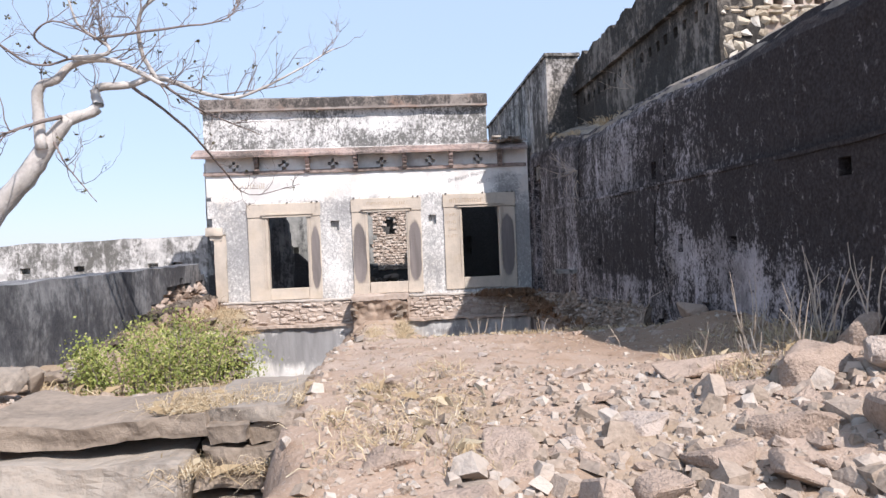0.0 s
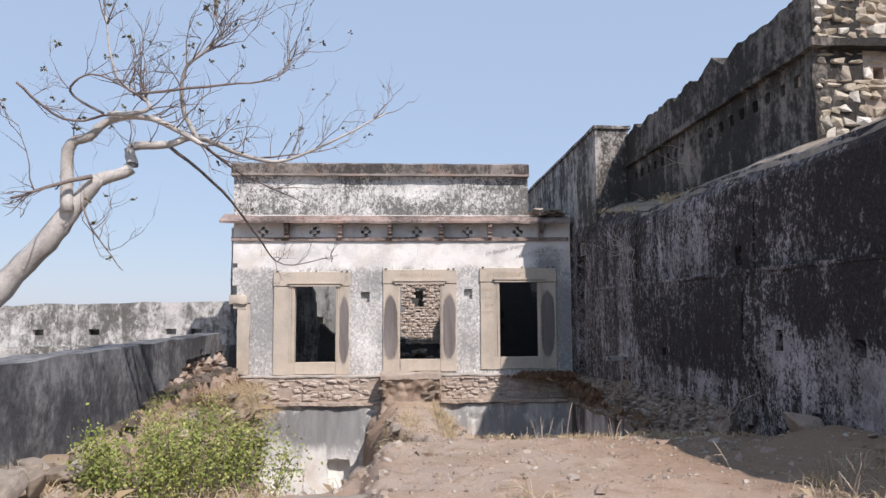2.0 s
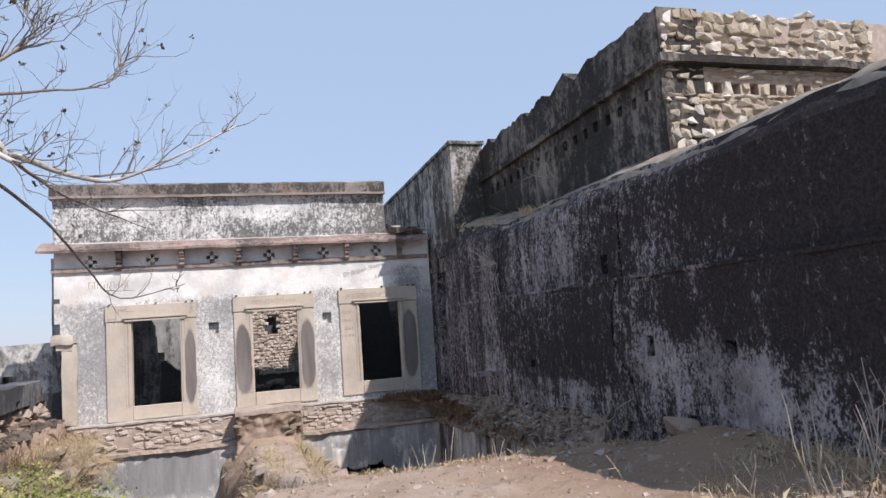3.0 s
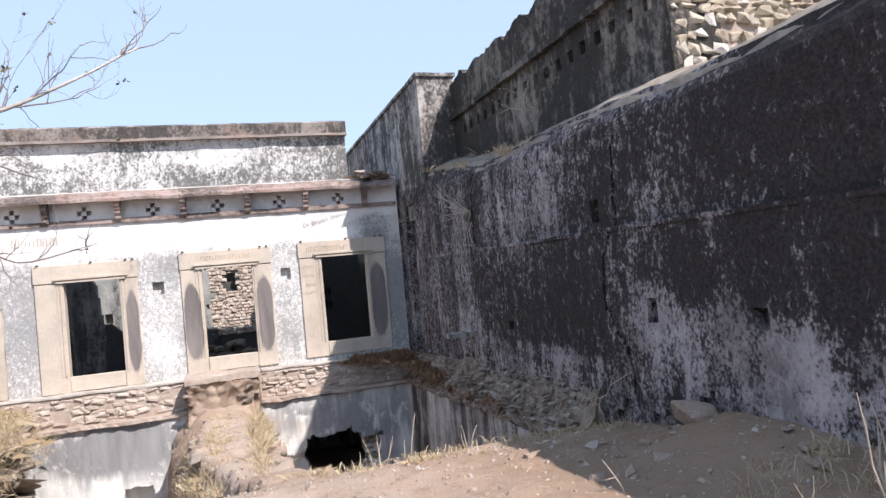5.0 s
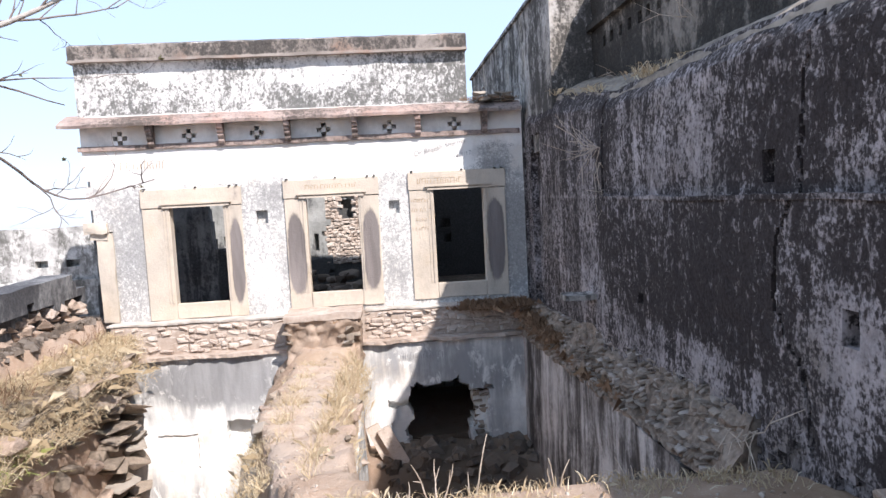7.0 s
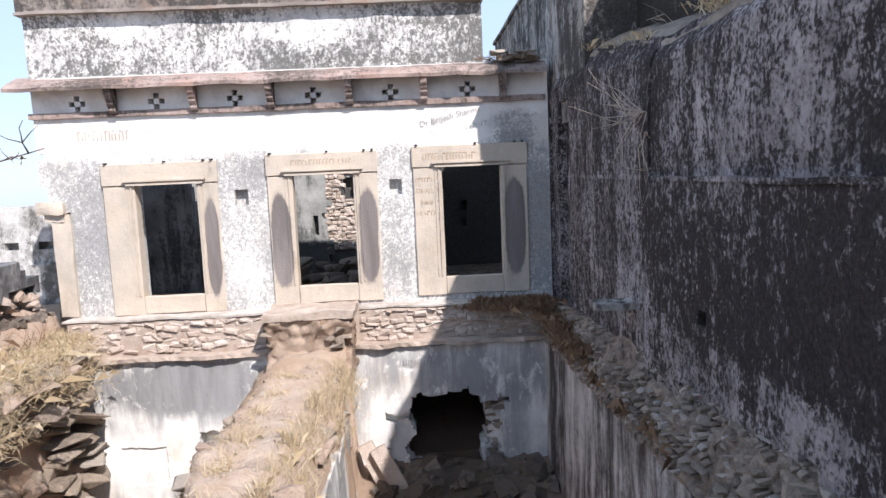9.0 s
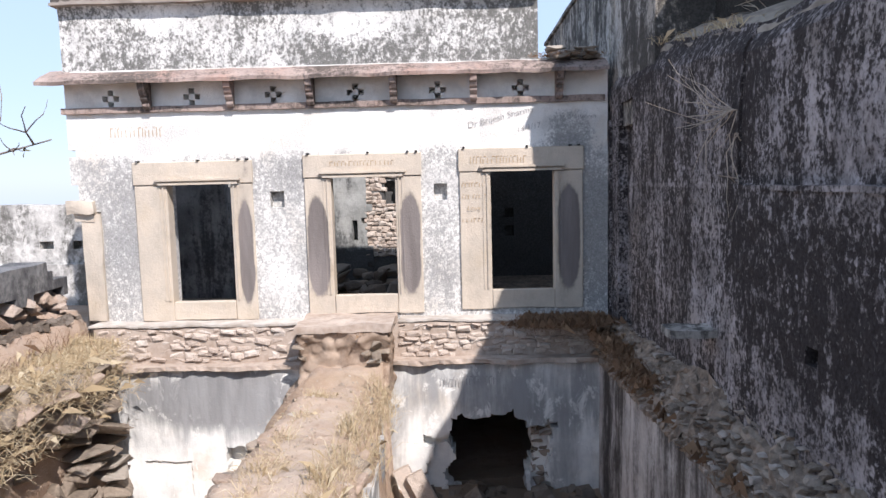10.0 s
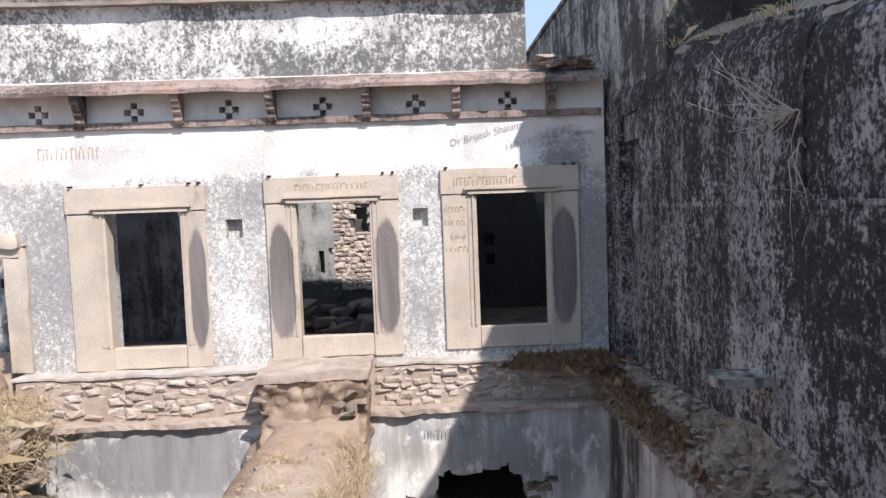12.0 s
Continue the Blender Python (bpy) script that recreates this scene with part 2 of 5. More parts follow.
EAVE = plaster("eave_stone", (0.42, 0.335, 0.30), (0.31, 0.245, 0.22), (0.085, 0.07, 0.062), 0.46, 0.6, 0.1, 0.4, warm=(0.38, 0.24, 0.195), grain=10.0)
BLACK = plain_mat("soot_hole", (0.02, 0.02, 0.02), (0.03, 0.03, 0.03))
RUBBLE = stone_mat("rubble_stone", (0.48, 0.405, 0.35), (0.36, 0.29, 0.245), (0.54, 0.48, 0.43), 9)
BRIGHT = stone_mat("pale_rubble_stone", (0.46, 0.40, 0.315), (0.32, 0.26, 0.19), (0.68, 0.64, 0.58), 8)
DARKRUB = stone_mat("dark_rubble_stone", (0.30, 0.245, 0.20), (0.15, 0.12, 0.096), (0.38, 0.335, 0.30), 9)
LOOSE = stone_mat("loose_grey_stone", (0.40, 0.31, 0.25), (0.30, 0.228, 0.18), (0.44, 0.37, 0.32), 9, 1.0)
LOOSE_I = stone_mat("small_stone", (0.36, 0.29, 0.235), (0.24, 0.19, 0.145), (0.44, 0.39, 0.34), 5, islands=True)
SLAB = stone_mat("bedrock_slab_stone", (0.27, 0.222, 0.178), (0.175, 0.142, 0.112), (0.31, 0.28, 0.245), 3, 0.6)
EARTH = plain_mat("rusty_earth", (0.40, 0.315, 0.25), (0.21, 0.15, 0.11), 8, 1.0)
MORTAR = plain_mat("lime_mortar", (0.46, 0.385, 0.33), (0.33, 0.26, 0.212), 11, 0.8)
DARKMORTAR = plain_mat("dark_mortar", (0.16, 0.14, 0.12), (0.09, 0.08, 0.07), 9, 0.6)
BARK = plaster("pale_bark", (0.56, 0.53, 0.50), (0.40, 0.37, 0.34), (0.14, 0.12, 0.11), 0.32, 0.4, 0.2, 0.3, grain=16)
TWIG = plain_mat("twig_bark", (0.24, 0.20, 0.18), (0.15, 0.12, 0.11), 20, 0.2)
INK = plain_mat("charcoal_writing", (0.24, 0.235, 0.24), (0.36, 0.35, 0.35), 30, 0.0)
RUST = plain_mat("brown_scratched_writing", (0.40, 0.30, 0.20), (0.46, 0.36, 0.26), 30, 0.0)
WHITE = plain_mat("white_lime_edge", (0.52, 0.48, 0.44), (0.34, 0.295, 0.255), 6, 0.6)


def leaf_mat(name, a, b, c):
    n = Nodes(name)
    r = n.per_island()
    base = n.mix(r, a, b)
    base = n.mix(n.ramp(n.maths("FRACT", n.maths("MULTIPLY", r, 5.7)), 0.75, 0.95), base, c)
    n.bsdf.inputs["Transmission Weight"].default_value = 0.0
    return n.done(base, 0.7)


LEAF = leaf_mat("bush_leaf", (0.16, 0.205, 0.055), (0.30, 0.325, 0.10), (0.44, 0.42, 0.17))
DRY = leaf_mat("dry_grass_blade", (0.50, 0.40, 0.265), (0.38, 0.29, 0.18), (0.60, 0.525, 0.39))
DEBRIS = plain_mat("eroded_masonry", (0.31, 0.245, 0.195), (0.11, 0.086, 0.07), 18, 1.0)
# near-black tone carries the shade of court, bank hollows and hall floor
SHADESTONE = stone_mat("shade_darkened_stone", (0.13, 0.105, 0.085), (0.075, 0.06, 0.05), (0.17, 0.145, 0.125), 6, 0.8, True)
RUSTGRASS = leaf_mat("rusty_dead_grass", (0.225, 0.135, 0.082), (0.145, 0.088, 0.056), (0.31, 0.21, 0.135))
STALK = plain_mat("bleached_stalk", (0.50, 0.43, 0.36), (0.34, 0.27, 0.21), 20, 0.2)
DEADLEAF = leaf_mat("withered_leaf", (0.10, 0.10, 0.06), (0.16, 0.14, 0.08), (0.13, 0.09, 0.06))


# ---- mesh helpers ----
def part(name, bm, material, parent=None, label="", smooth=False):
    me = bpy.data.meshes.new(name)
    bm.to_mesh(me)
    bm.free()
    me.materials.append(material)
    if smooth:
        me.polygons.foreach_set("use_smooth", [True] * len(me.polygons))
    ob = new(name, me)
    if parent:
        ob.parent = parent
        if label:
            ob["label"] = label
    return ob


def structure(ob, label, category):
    return tagged(ob, label, category, "", "structure")


def wobble(p, amp, scale):
    v = noise.noise_vector(Vector(p) * scale)
    return Vector(p) + v * amp


def box(bm, lo, hi, cuts=0, amp=0.0, scale=2.0, taper=None):
    """A box, its long sides cut up and roughened by amp."""
    size = [h - l for l, h in zip(lo, hi)]
    before = set(bm.verts)
    res = bmesh.ops.create_cube(bm, size=1.0)
    vs = res["verts"]
    for v in vs:
        v.co = Vector([l + (c + 0.5) * s for l, c, s in zip(lo, v.co, size)])
    if cuts:
        fs = {f for v in vs for f in v.link_faces}
        es = {e for f in fs for e in f.edges}
        bmesh.ops.subdivide_edges(bm, edges=list(es), cuts=cuts, use_grid_fill=True)
        vs = [v for v in bm.verts if v not in before]
    if amp:
        for v in vs:
            v.co = wobble(v.co, amp, scale)
    return vs


def steps(a, b, d):
    n = max(1, round((b - a) / d))
    return [a + (b - a) * i / n for i in range(n + 1)]


def wall_cells(us, vs, depth, place, thick):
    """A wall as a sheet of cells with a back. depth(u, v) at a cell's middle: 0 is flush, less than thick a recess, thick or more an opening."""
    bm = bmesh.new()
    cache = {}

    def vert(i, j, d):
        key = (i, j, round(d, 3))
        if key not in cache:
            cache[key] = bm.verts.new(place(us[i], vs[j], d))
        return cache[key]

    nu, nv = len(us) - 1, len(vs) - 1
    deep = {(i, j): min(thick, depth((us[i] + us[i + 1]) / 2, (vs[j] + vs[j + 1]) / 2)) for i in range(nu) for j in range(nv)}
    for i in range(-1, nu):
        for j in range(-1, nv):
            d = deep.get((i, j), thick)
            if d < thick:
                bm.faces.new((vert(i, j, d), vert(i + 1, j, d), vert(i + 1, j + 1, d), vert(i, j + 1, d)))
                bm.faces.new((vert(i, j, thick), vert(i, j + 1, thick), vert(i + 1, j + 1, thick), vert(i + 1, j, thick)))
            if j >= 0:
                e = deep.get((i + 1, j), thick)
                if abs(e - d) > 1e-4:
                    bm.faces.new((vert(i + 1, j, d), vert(i + 1, j, e), vert(i + 1, j + 1, e), vert(i + 1, j + 1, d)))
            if i >= 0:
                e = deep.get((i, j + 1), thick)
                if abs(e - d) > 1e-4:
                    bm.faces.new((vert(i, j + 1, d), vert(i + 1, j + 1, d), vert(i + 1, j + 1, e), vert(i, j + 1, e)))
    bmesh.ops.recalc_face_normals(bm, faces=bm.faces)
    return bm


def inside(u, v, rects):
    for a, b, c, d, depth in rects:
        if a < u < b and c < v < d:
            return depth
    return 0.0


def breaks(lo, hi, d, extra):
    vals = sorted(set([round(x, 4) for x in steps(lo, hi, d)] + [round(x, 4) for x in extra if lo < x < hi]))
    keep = [vals[0]]
    fixed = {round(x, 4) for x in extra} | {round(lo, 4), round(hi, 4)}
    for x in vals[1:]:
        if x - keep[-1] < d * 0.35:
            if x in fixed and keep[-1] not in fixed:
                keep[-1] = x
                continue
            if x not in fixed:
                continue
        keep.append(x)
    return keep


def tube(bm, pts, radii, sides=6):
    rings = []
    for k, p in enumerate(pts):
        a = pts[max(0, k - 1)]
        b = pts[min(len(pts) - 1, k + 1)]
        way = (Vector(b) - Vector(a))
        way = way.normalized() if way.length > 1e-6 else Vector((0, 0, 1))
        side = way.cross(Vector((0.3, 0.2, 1.0))).normalized()
        up = side.cross(way)
        rings.append([bm.verts.new(Vector(p) + (side * math.cos(t) + up * math.sin(t)) * radii[k]) for t in [2 * math.pi * s / sides for s in range(sides)]])
    for r, q in zip(rings, rings[1:]):
        for s in range(sides):
            bm.faces.new((r[s], r[(s + 1) % sides], q[(s + 1) % sides], q[s]))
    bm.faces.new(rings[0][::-1])
    bm.faces.new(rings[-1])


def hull(rng, size, points=16, flat=0.75):
    """An angular stone: the hull of points near the surface of a box."""
    bm = bmesh.new()
    for _ in range(points):
        p = Vector([rng.uniform(-1, 1) for _ in range(3)])
        k = max(abs(c) for c in p)
        p = p / k * rng.uniform(flat, 1.0)
        bm.verts.new([0.5 * c * s for c, s in zip(p, size)])
    res = bmesh.ops.convex_hull(bm, input=bm.verts)
    bmesh.ops.delete(bm, geom=[v for v in bm.verts if not v.link_faces], context="VERTS")
    return bm


def brickish(rng, j=0.12):
    """A roughly squared unit stone with a bulging face towards -y."""
    bm = bmesh.new()
    vs = []
    for x in (-0.5, 0.5):
        for z in (-0.5, 0.5):
            vs.append(bm.verts.new((x * rng.uniform(1 - 2.4 * j, 1.0), rng.uniform(-0.5, -0.34), z * rng.uniform(1 - 2.4 * j, 1.0))))
            bm.verts.new((x, 0.5, z * rng.uniform(0.8, 1.0)))
    for _ in range(3):
        bm.verts.new((rng.uniform(-0.42, 0.42), -0.58, rng.uniform(-0.4, 0.4)))
    for s in (-0.5, 0.5):
        bm.verts.new((s * 0.98, -0.2, rng.uniform(-0.3, 0.3)))
        bm.verts.new((rng.uniform(-0.3, 0.3), -0.25, s))
    bmesh.ops.convex_hull(bm, input=bm.verts)
    bmesh.ops.delete(bm, geom=[v for v in bm.verts if not v.link_faces], context="VERTS")
    return bm


def pool(name, maker, count, material, seed):
    rng = random.Random(seed)
    out = []
    for _ in range(count):
        bm = maker(rng)
        me = bpy.data.meshes.new(name)
        bm.to_mesh(me)
        bm.free()
        me.materials.append(material)
        out.append(me)
    return out


def courses(parent, name, meshes, u0, u1, z0, z1, row, width, place, seed, depth=0.12, top=None, skip=None, gap=0.012, wild=1.0):
    """Courses of rubble stones as parts of the wall. place(u, z) gives the pose of a stone's middle, its face towards local -y."""
    rng = random.Random(seed)
    z = z0
    while z < z1 - 0.02:
        h = min(rng.uniform(*row), z1 - z)
        u = u0 - rng.uniform(0, width[0])
        while u < u1:
            w = rng.uniform(*width)
            a, b = max(u, u0), min(u + w, u1)
            mid = (a + b) / 2
            hh = h * rng.uniform(0.68, 1.12)
            if b - a > 0.03 and not (top and z + hh * 0.6 > top(mid)) and not (skip and skip(mid, z + h / 2)):
                ob = new(name, rng.choice(meshes))
                ob.parent = parent
                ob.matrix_local = place(mid, z + h / 2) @ pose(0, wild * rng.uniform(-0.02, 0.012), wild * rng.uniform(-0.2, 0.2) * h, 0, wild * rng.uniform(-8, 8), 0) @ Matrix.Diagonal((b - a - gap, depth, hh - gap, 1))
            u += w
        z += h


def table(x, pairs):
    for (a, p), (b, q) in zip(pairs, pairs[1:]):
        if x <= b:
            t = max(0.0, (x - a) / (b - a))
            t = t * t * (3 - 2 * t)
            return p + (q - p) * t
    return pairs[-1][1]


# ---- ground ----
CREST = ((-8, -0.3), (0, -0.08), (1.2, 0.08), (2.4, 0.26), (4.4, 0.44), (5.6, 0.45), (6.9, 0.38), (7.5, 0.28))
RIDGE = ((7.2, 0.28), (9, 0.10), (10.5, 0.0), (12, -0.11), (13.0, -0.17), (13.8, -0.18), (14.4, -0.1))
RIDGE_X = ((7.4, 0.35), (8.6, 0.0), (10, -0.09), (12.4, -0.10), (13.8, -0.26), (14.4, -0.28))


RIDGE_L = ((7.4, 0.0), (8.6, 0.02), (9.4, 0.10), (10.6, 0.24), (12.4, 0.26), (14.4, 0.22))
RIDGE_W = ((7.4, 0.42), (8.6, 0.50), (11.5, 0.52), (12.6, 0.49), (13.8, 0.50), (14.4, 0.54))


def ramp01(a, b, x):
    t = min(1.0, max(0.0, (x - a) / (b - a)))
    return t * t * (3 - 2 * t)


def height(x, y):
    rough = 0.035 * noise.noise(Vector((x * 2.2, y * 2.2, 0))) + 0.02 * noise.noise(Vector((x * 7, y * 7, 3))) + 0.05 * noise.noise(Vector((x * 0.6, y * 0.6, 9)))
    if y < 7.5:
        z = table(y, CREST)
        z += 0.20 * ramp01(2.1, 3.1, x) * ramp01(7.0, 6.0, y) + 0.10 * ramp01(1.2, 2.6, x) * ramp01(5.0, 3.0, y)
        low = ramp01(-0.42, -0.66, x + 0.12 * noise.noise(Vector((0, y * 2, 5)))) if y > 2.9 else ramp01(-0.6, -1.5, x)
        z += (-0.36 + 0.62 * ramp01(4.7, 5.0, y) - 0.18 * ramp01(5.2, 6.5, y) - z) * low
        z -= ramp01(-0.7, -1.2, x) * ramp01(-3.3, -2.7, x) * ramp01(6.4, 7.5, y) * 0.9
        z += ramp01(-2.6, -3.4, x) * 0.18
    else:
        cx = table(y, RIDGE_X)
        lump = 1.6 * noise.noise(Vector((0.5, y * 1.3, 3))) + 0.8 * noise.noise(Vector((2.5, y * 4.1, 3)))
        left, right = max(0.0, cx - table(y, RIDGE_L) + 0.07 * lump - x), max(0.0, x - cx - table(y, RIDGE_W) - 0.05 * lump)
        lim = 0.12 + 0.40 * ramp01(10.9, 12.2, y)
        r = table(y, RIDGE) + 0.06 * noise.noise(Vector((x * 3, y * 2.6, 11))) + 0.022 * noise.noise(Vector((x * 7, y * 7, 12))) - 0.8 * max(0.0, min(x - cx - 0.26, 0.28)) * ramp01(9.5, 10.6, y) * ramp01(14.0, 13.5, y) - 1.2 * max(0.0, min(left, lim) - 0.08) - 11.0 * max(0.0, left - lim) - 25.0 * right
        bank = 0.20 + 0.24 * ramp01(8.5, 11.5, y) - 14.0 * max(0.0, x + 3.46 + 0.12 * noise.noise(Vector((0, y * 1.5, 1))))
        side = -0.12 - 40.0 * max(0.0, 3.06 - x)
        fall = 0.28 - 1.5 * (y - 7.5) - 2.2 * max(0.0, y - 7.8)
        if x < 0.2:
            fall = 0.28 - 1.1 * (y - 7.5) - ramp01(-0.3, -0.9, x) * 0.9
        z = max(r, bank, side, fall, -2.75 + (0.85 * ramp01(11.3, 13.9, y) if x > 0.3 else 0.0))
        if y > 14.36:
            z = -2.3
    if x < -4.4:
        z = 0.1 - 0.1 * ramp01(-4.4, -9, x) + 0.25 * noise.noise(Vector((x * 0.5, y * 0.5, 2)))
    if y > 14.6 and x < -4.0 and z < -0.5:
        z = 0.05
    if x > 3.3:
        z = min(z, 0.2)
    return z + rough


def ground():
    xs = [-900, -300, -100, -40, -20, -12] + steps(-8, -4.5, 0.35) + steps(-4.4, 3.2, 0.075) + [3.5, 5, 10, 30, 100, 400, 900]
    ys = [-900, -300, -80, -20, -8, -4] + steps(-3, 1.5, 0.25) + steps(1.6, 14.5, 0.075) + [15, 16, 18, 20, 24, 30, 60, 150, 400, 900]
    bm = bmesh.new()
    grid = []
    for y in ys:
        row = []
        for x in xs:
            near = -12 <= x <= 5 and -8 <= y <= 24
            z = height(x, y) if near else -1.5 - 0.07 * math.hypot(x, y)
            row.append(bm.verts.new((x, y, z)))
        grid.append(row)
    for a, b in zip(grid, grid[1:]):
        for i in range(len(xs) - 1):
            bm.faces.new((a[i], a[i + 1], b[i + 1], b[i]))
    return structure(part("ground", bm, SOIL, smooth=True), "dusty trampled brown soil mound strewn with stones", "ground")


GROUND = ground()


# ---- facade ----
FY = 14.70
WINDOWS = ((-2.93, -1.41, -2.51, -1.69), (-0.74, 0.75, -0.40, 0.42), (1.24, 2.80, 1.635, 2.44))
OT, OB, FT, FB = 2.06, 0.57, 2.38, 0.32
HOLES = [(a - 0.13, b + 0.13, OB - 0.2, OT + 0.1, 9) for _, _, a, b in WINDOWS] + [(-1.19, -1.01, 1.72, 1.93, 0.11), (0.91, 1.08, 1.77, 1.98, 0.11)]


def crosses():
    out = []
    for k in range(6):
        x, z, s = -3.17 + 1.04 * k, 3.15, 0.036
        out += [(x - s, x + s, z + s, z + 3 * s, 0.2), (x - s, x + s, z - 3 * s, z - s, 0.2), (x - 3 * s, x - s, z - s, z + s, 0.2), (x + s, x + 3 * s, z - s, z + s, 0.2)]
    return out


def facade():
    rects = HOLES + crosses()

    def depth(u, v):
        if u < -3.42 + 0.10 * noise.noise(Vector((0, v * 4, 1))) and v < 1.72:
            return 9
        if u < -3.74 + 0.2 * max(0, 2.3 - v) + 0.06 * noise.noise(Vector((0, v * 5, 7))):
            return 9
        return inside(u, v, rects)

    us = breaks(-3.85, 3.12, 0.09, [e for r in rects for e in r[:2]])
    vs = breaks(0.1, 3.5, 0.09, [e for r in rects for e in r[2:4]])

    def place(u, v, d):
        w = 0.010 * noise.noise(Vector((u * 2.5, 0, v * 2.5))) if d < 0.4 else 0
        return Vector((u, FY + d + w, v))

    bm = wall_cells(us, vs, depth, place, 0.55)
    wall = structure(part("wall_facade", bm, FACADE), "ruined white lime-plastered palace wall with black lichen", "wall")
    return wall


WALL = facade()


def window(name, fx0, fx1, ox0, ox1, drop):
    """A sandstone frame: two jambs, lintel and sill, with fillets round the opening."""
    root = structure(new(name), "empty window opening in a worn sandstone frame with soot-rubbed jambs", "window")
    root.location = ((fx0 + fx1) / 2, FY, FB)
    inv = Matrix.Translation(-root.location)

    def add(nm, bm, mat, label=""):
        ob = part(nm, bm, mat, root, label)
        ob.matrix_local = inv
        return ob

    def rough(lo, hi, nm, mat=SAND, amp=0.006):
        bm = bmesh.new()
        box(bm, lo, hi, 3, amp, 6)
        bmesh.ops.bevel(bm, geom=[e for e in bm.edges if e.calc_face_angle(0) > 1.0], offset=0.008, segments=1, affect="EDGES")
        return add(nm, bm, mat)

    y0, y1 = FY - 0.035, FY + 0.15
    rough((fx0, y0, FB), (ox0, y1, OT + 0.02), "jamb")
    rough((ox1, y0, FB), (fx1, y1, OT + 0.02), "jamb")
    rough((fx0 - 0.01, y0 - 0.012, OT + 0.03), (fx1 + 0.01, y1, FT), "lintel")
    rough((ox0 + 0.004, y0 - 0.004, FB + 0.01), (ox1 - 0.004, FY + 0.07, OB), "sill")
    # fillets round the opening
    for k, (s, d) in enumerate(((0.035, 0.018), (0.085, 0.010))):
        bm = bmesh.new()
        box(bm, (ox0 - s - 0.018, y0 - d, OB + 0.02), (ox0 - s, y0 + 0.01, OT))
        add("fillet", bm, SAND)
        bm = bmesh.new()
        box(bm, (ox1 + s, y0 - d, OB + 0.02), (ox1 + s + 0.018, y0 + 0.01, OT))
        add("fillet", bm, SAND)
    bm = bmesh.new()
    box(bm, (ox0 - 0.14, y0 - 0.055, OT + 0.075), (ox1 + 0.14, y0, OT + 0.10), 4, 0.003, 5)
    box(bm, (ox0 - 0.10, y0 - 0.04, OT + 0.025), (ox1 + 0.10, y0, OT + 0.05), 4, 0.003, 5)
    add("hood_moulding", bm, SAND)
    for k, x in enumerate((fx0 + 0.06, (fx0 + fx1) / 2 + 0.08, fx1 - 0.16, fx1 - 0.05)):
        bm = bmesh.new()
        box(bm, (x - 0.014, FY - 0.07, FT + 0.004), (x + 0.014, FY + 0.05, FT + 0.022), 1, 0.004, 9)
        add("iron_peg", bm, BLACK, "rusted iron peg")
    root.location.z -= drop
    return root


window("window_1", *WINDOWS[0], 0.045)
window("window_2", *WINDOWS[1], 0.0)
window("window_3", *WINDOWS[2], -0.03)

# broken jamb of a fourth window, at the ruined end
end = structure(new("window_4"), "broken sandstone jamb and corbel of a collapsed window", "window")
bm = bmesh.new()
box(bm, (-3.64, FY - 0.04, 0.3), (-3.40, FY + 0.3, 1.70), 5, 0.02, 4)
part("jamb", bm, SAND, end)
bm = bmesh.new()
box(bm, (-3.80, FY - 0.10, 1.70), (-3.45, FY + 0.3, 1.86), 3, 0.03, 5)
box(bm, (-3.72, FY - 0.06, 1.60), (-3.46, FY + 0.3, 1.71), 2, 0.02, 5)
part("corbel", bm, SAND, end)


# ---- eave, brackets, parapet ----
def eave():
    bm = bmesh.new()
    xs = steps(-3.98, 3.08, 0.12)
    prof = ((FY + 0.1, 3.38), (FY - 0.16, 3.33), (FY - 0.28, 3.30), (FY - 0.28, 3.345), (FY - 0.14, 3.43), (FY + 0.1, 3.53))
    rings = []
    for x in xs:
        gone = 0.035 if x > -1.0 and noise.noise(Vector((x * 2.1, 3, 0))) > 0.10 else 0.0
        ring = []
        for y, z in prof:
            out = max(0.0, (FY - 0.15 - y))
            ring.append(bm.verts.new((x, y + (gone if out > 0 else 0) + 0.03 * noise.noise(Vector((x * 3, z * 9, 1))) * (out > 0), z + 0.018 * noise.noise(Vector((x * 2.3, y * 3, 4))))))
        rings.append(ring)
    n = len(prof)
    for a, b in zip(rings, rings[1:]):
        for k in range(n):
            bm.faces.new((a[k], a[(k + 1) % n], b[(k + 1) % n], b[k]))
    bm.faces.new(rings[0])
    bm.faces.new(rings[-1][::-1])
    bmesh.ops.recalc_face_normals(bm, faces=bm.faces)
    ob = structure(part("eave", bm, EAVE), "chipped reddish stone eave slab over the windows", "eave")
    bm = bmesh.new()
    box(bm, (-3.80, FY - 0.045, 2.965), (3.08, FY + 0.02, 3.04), 0)
    bmesh.ops.subdivide_edges(bm, edges=[e for e in bm.edges if e.calc_length() > 2], cuts=50)
    for v in bm.verts:
        v.co += Vector((0, 0.006 * noise.noise(v.co * 5), 0.008 * noise.noise(v.co * 3)))
    structure(part("trim_moulding", bm, EAVE), "pinkish stone string course under the eave", "trim")
    return ob


eave()


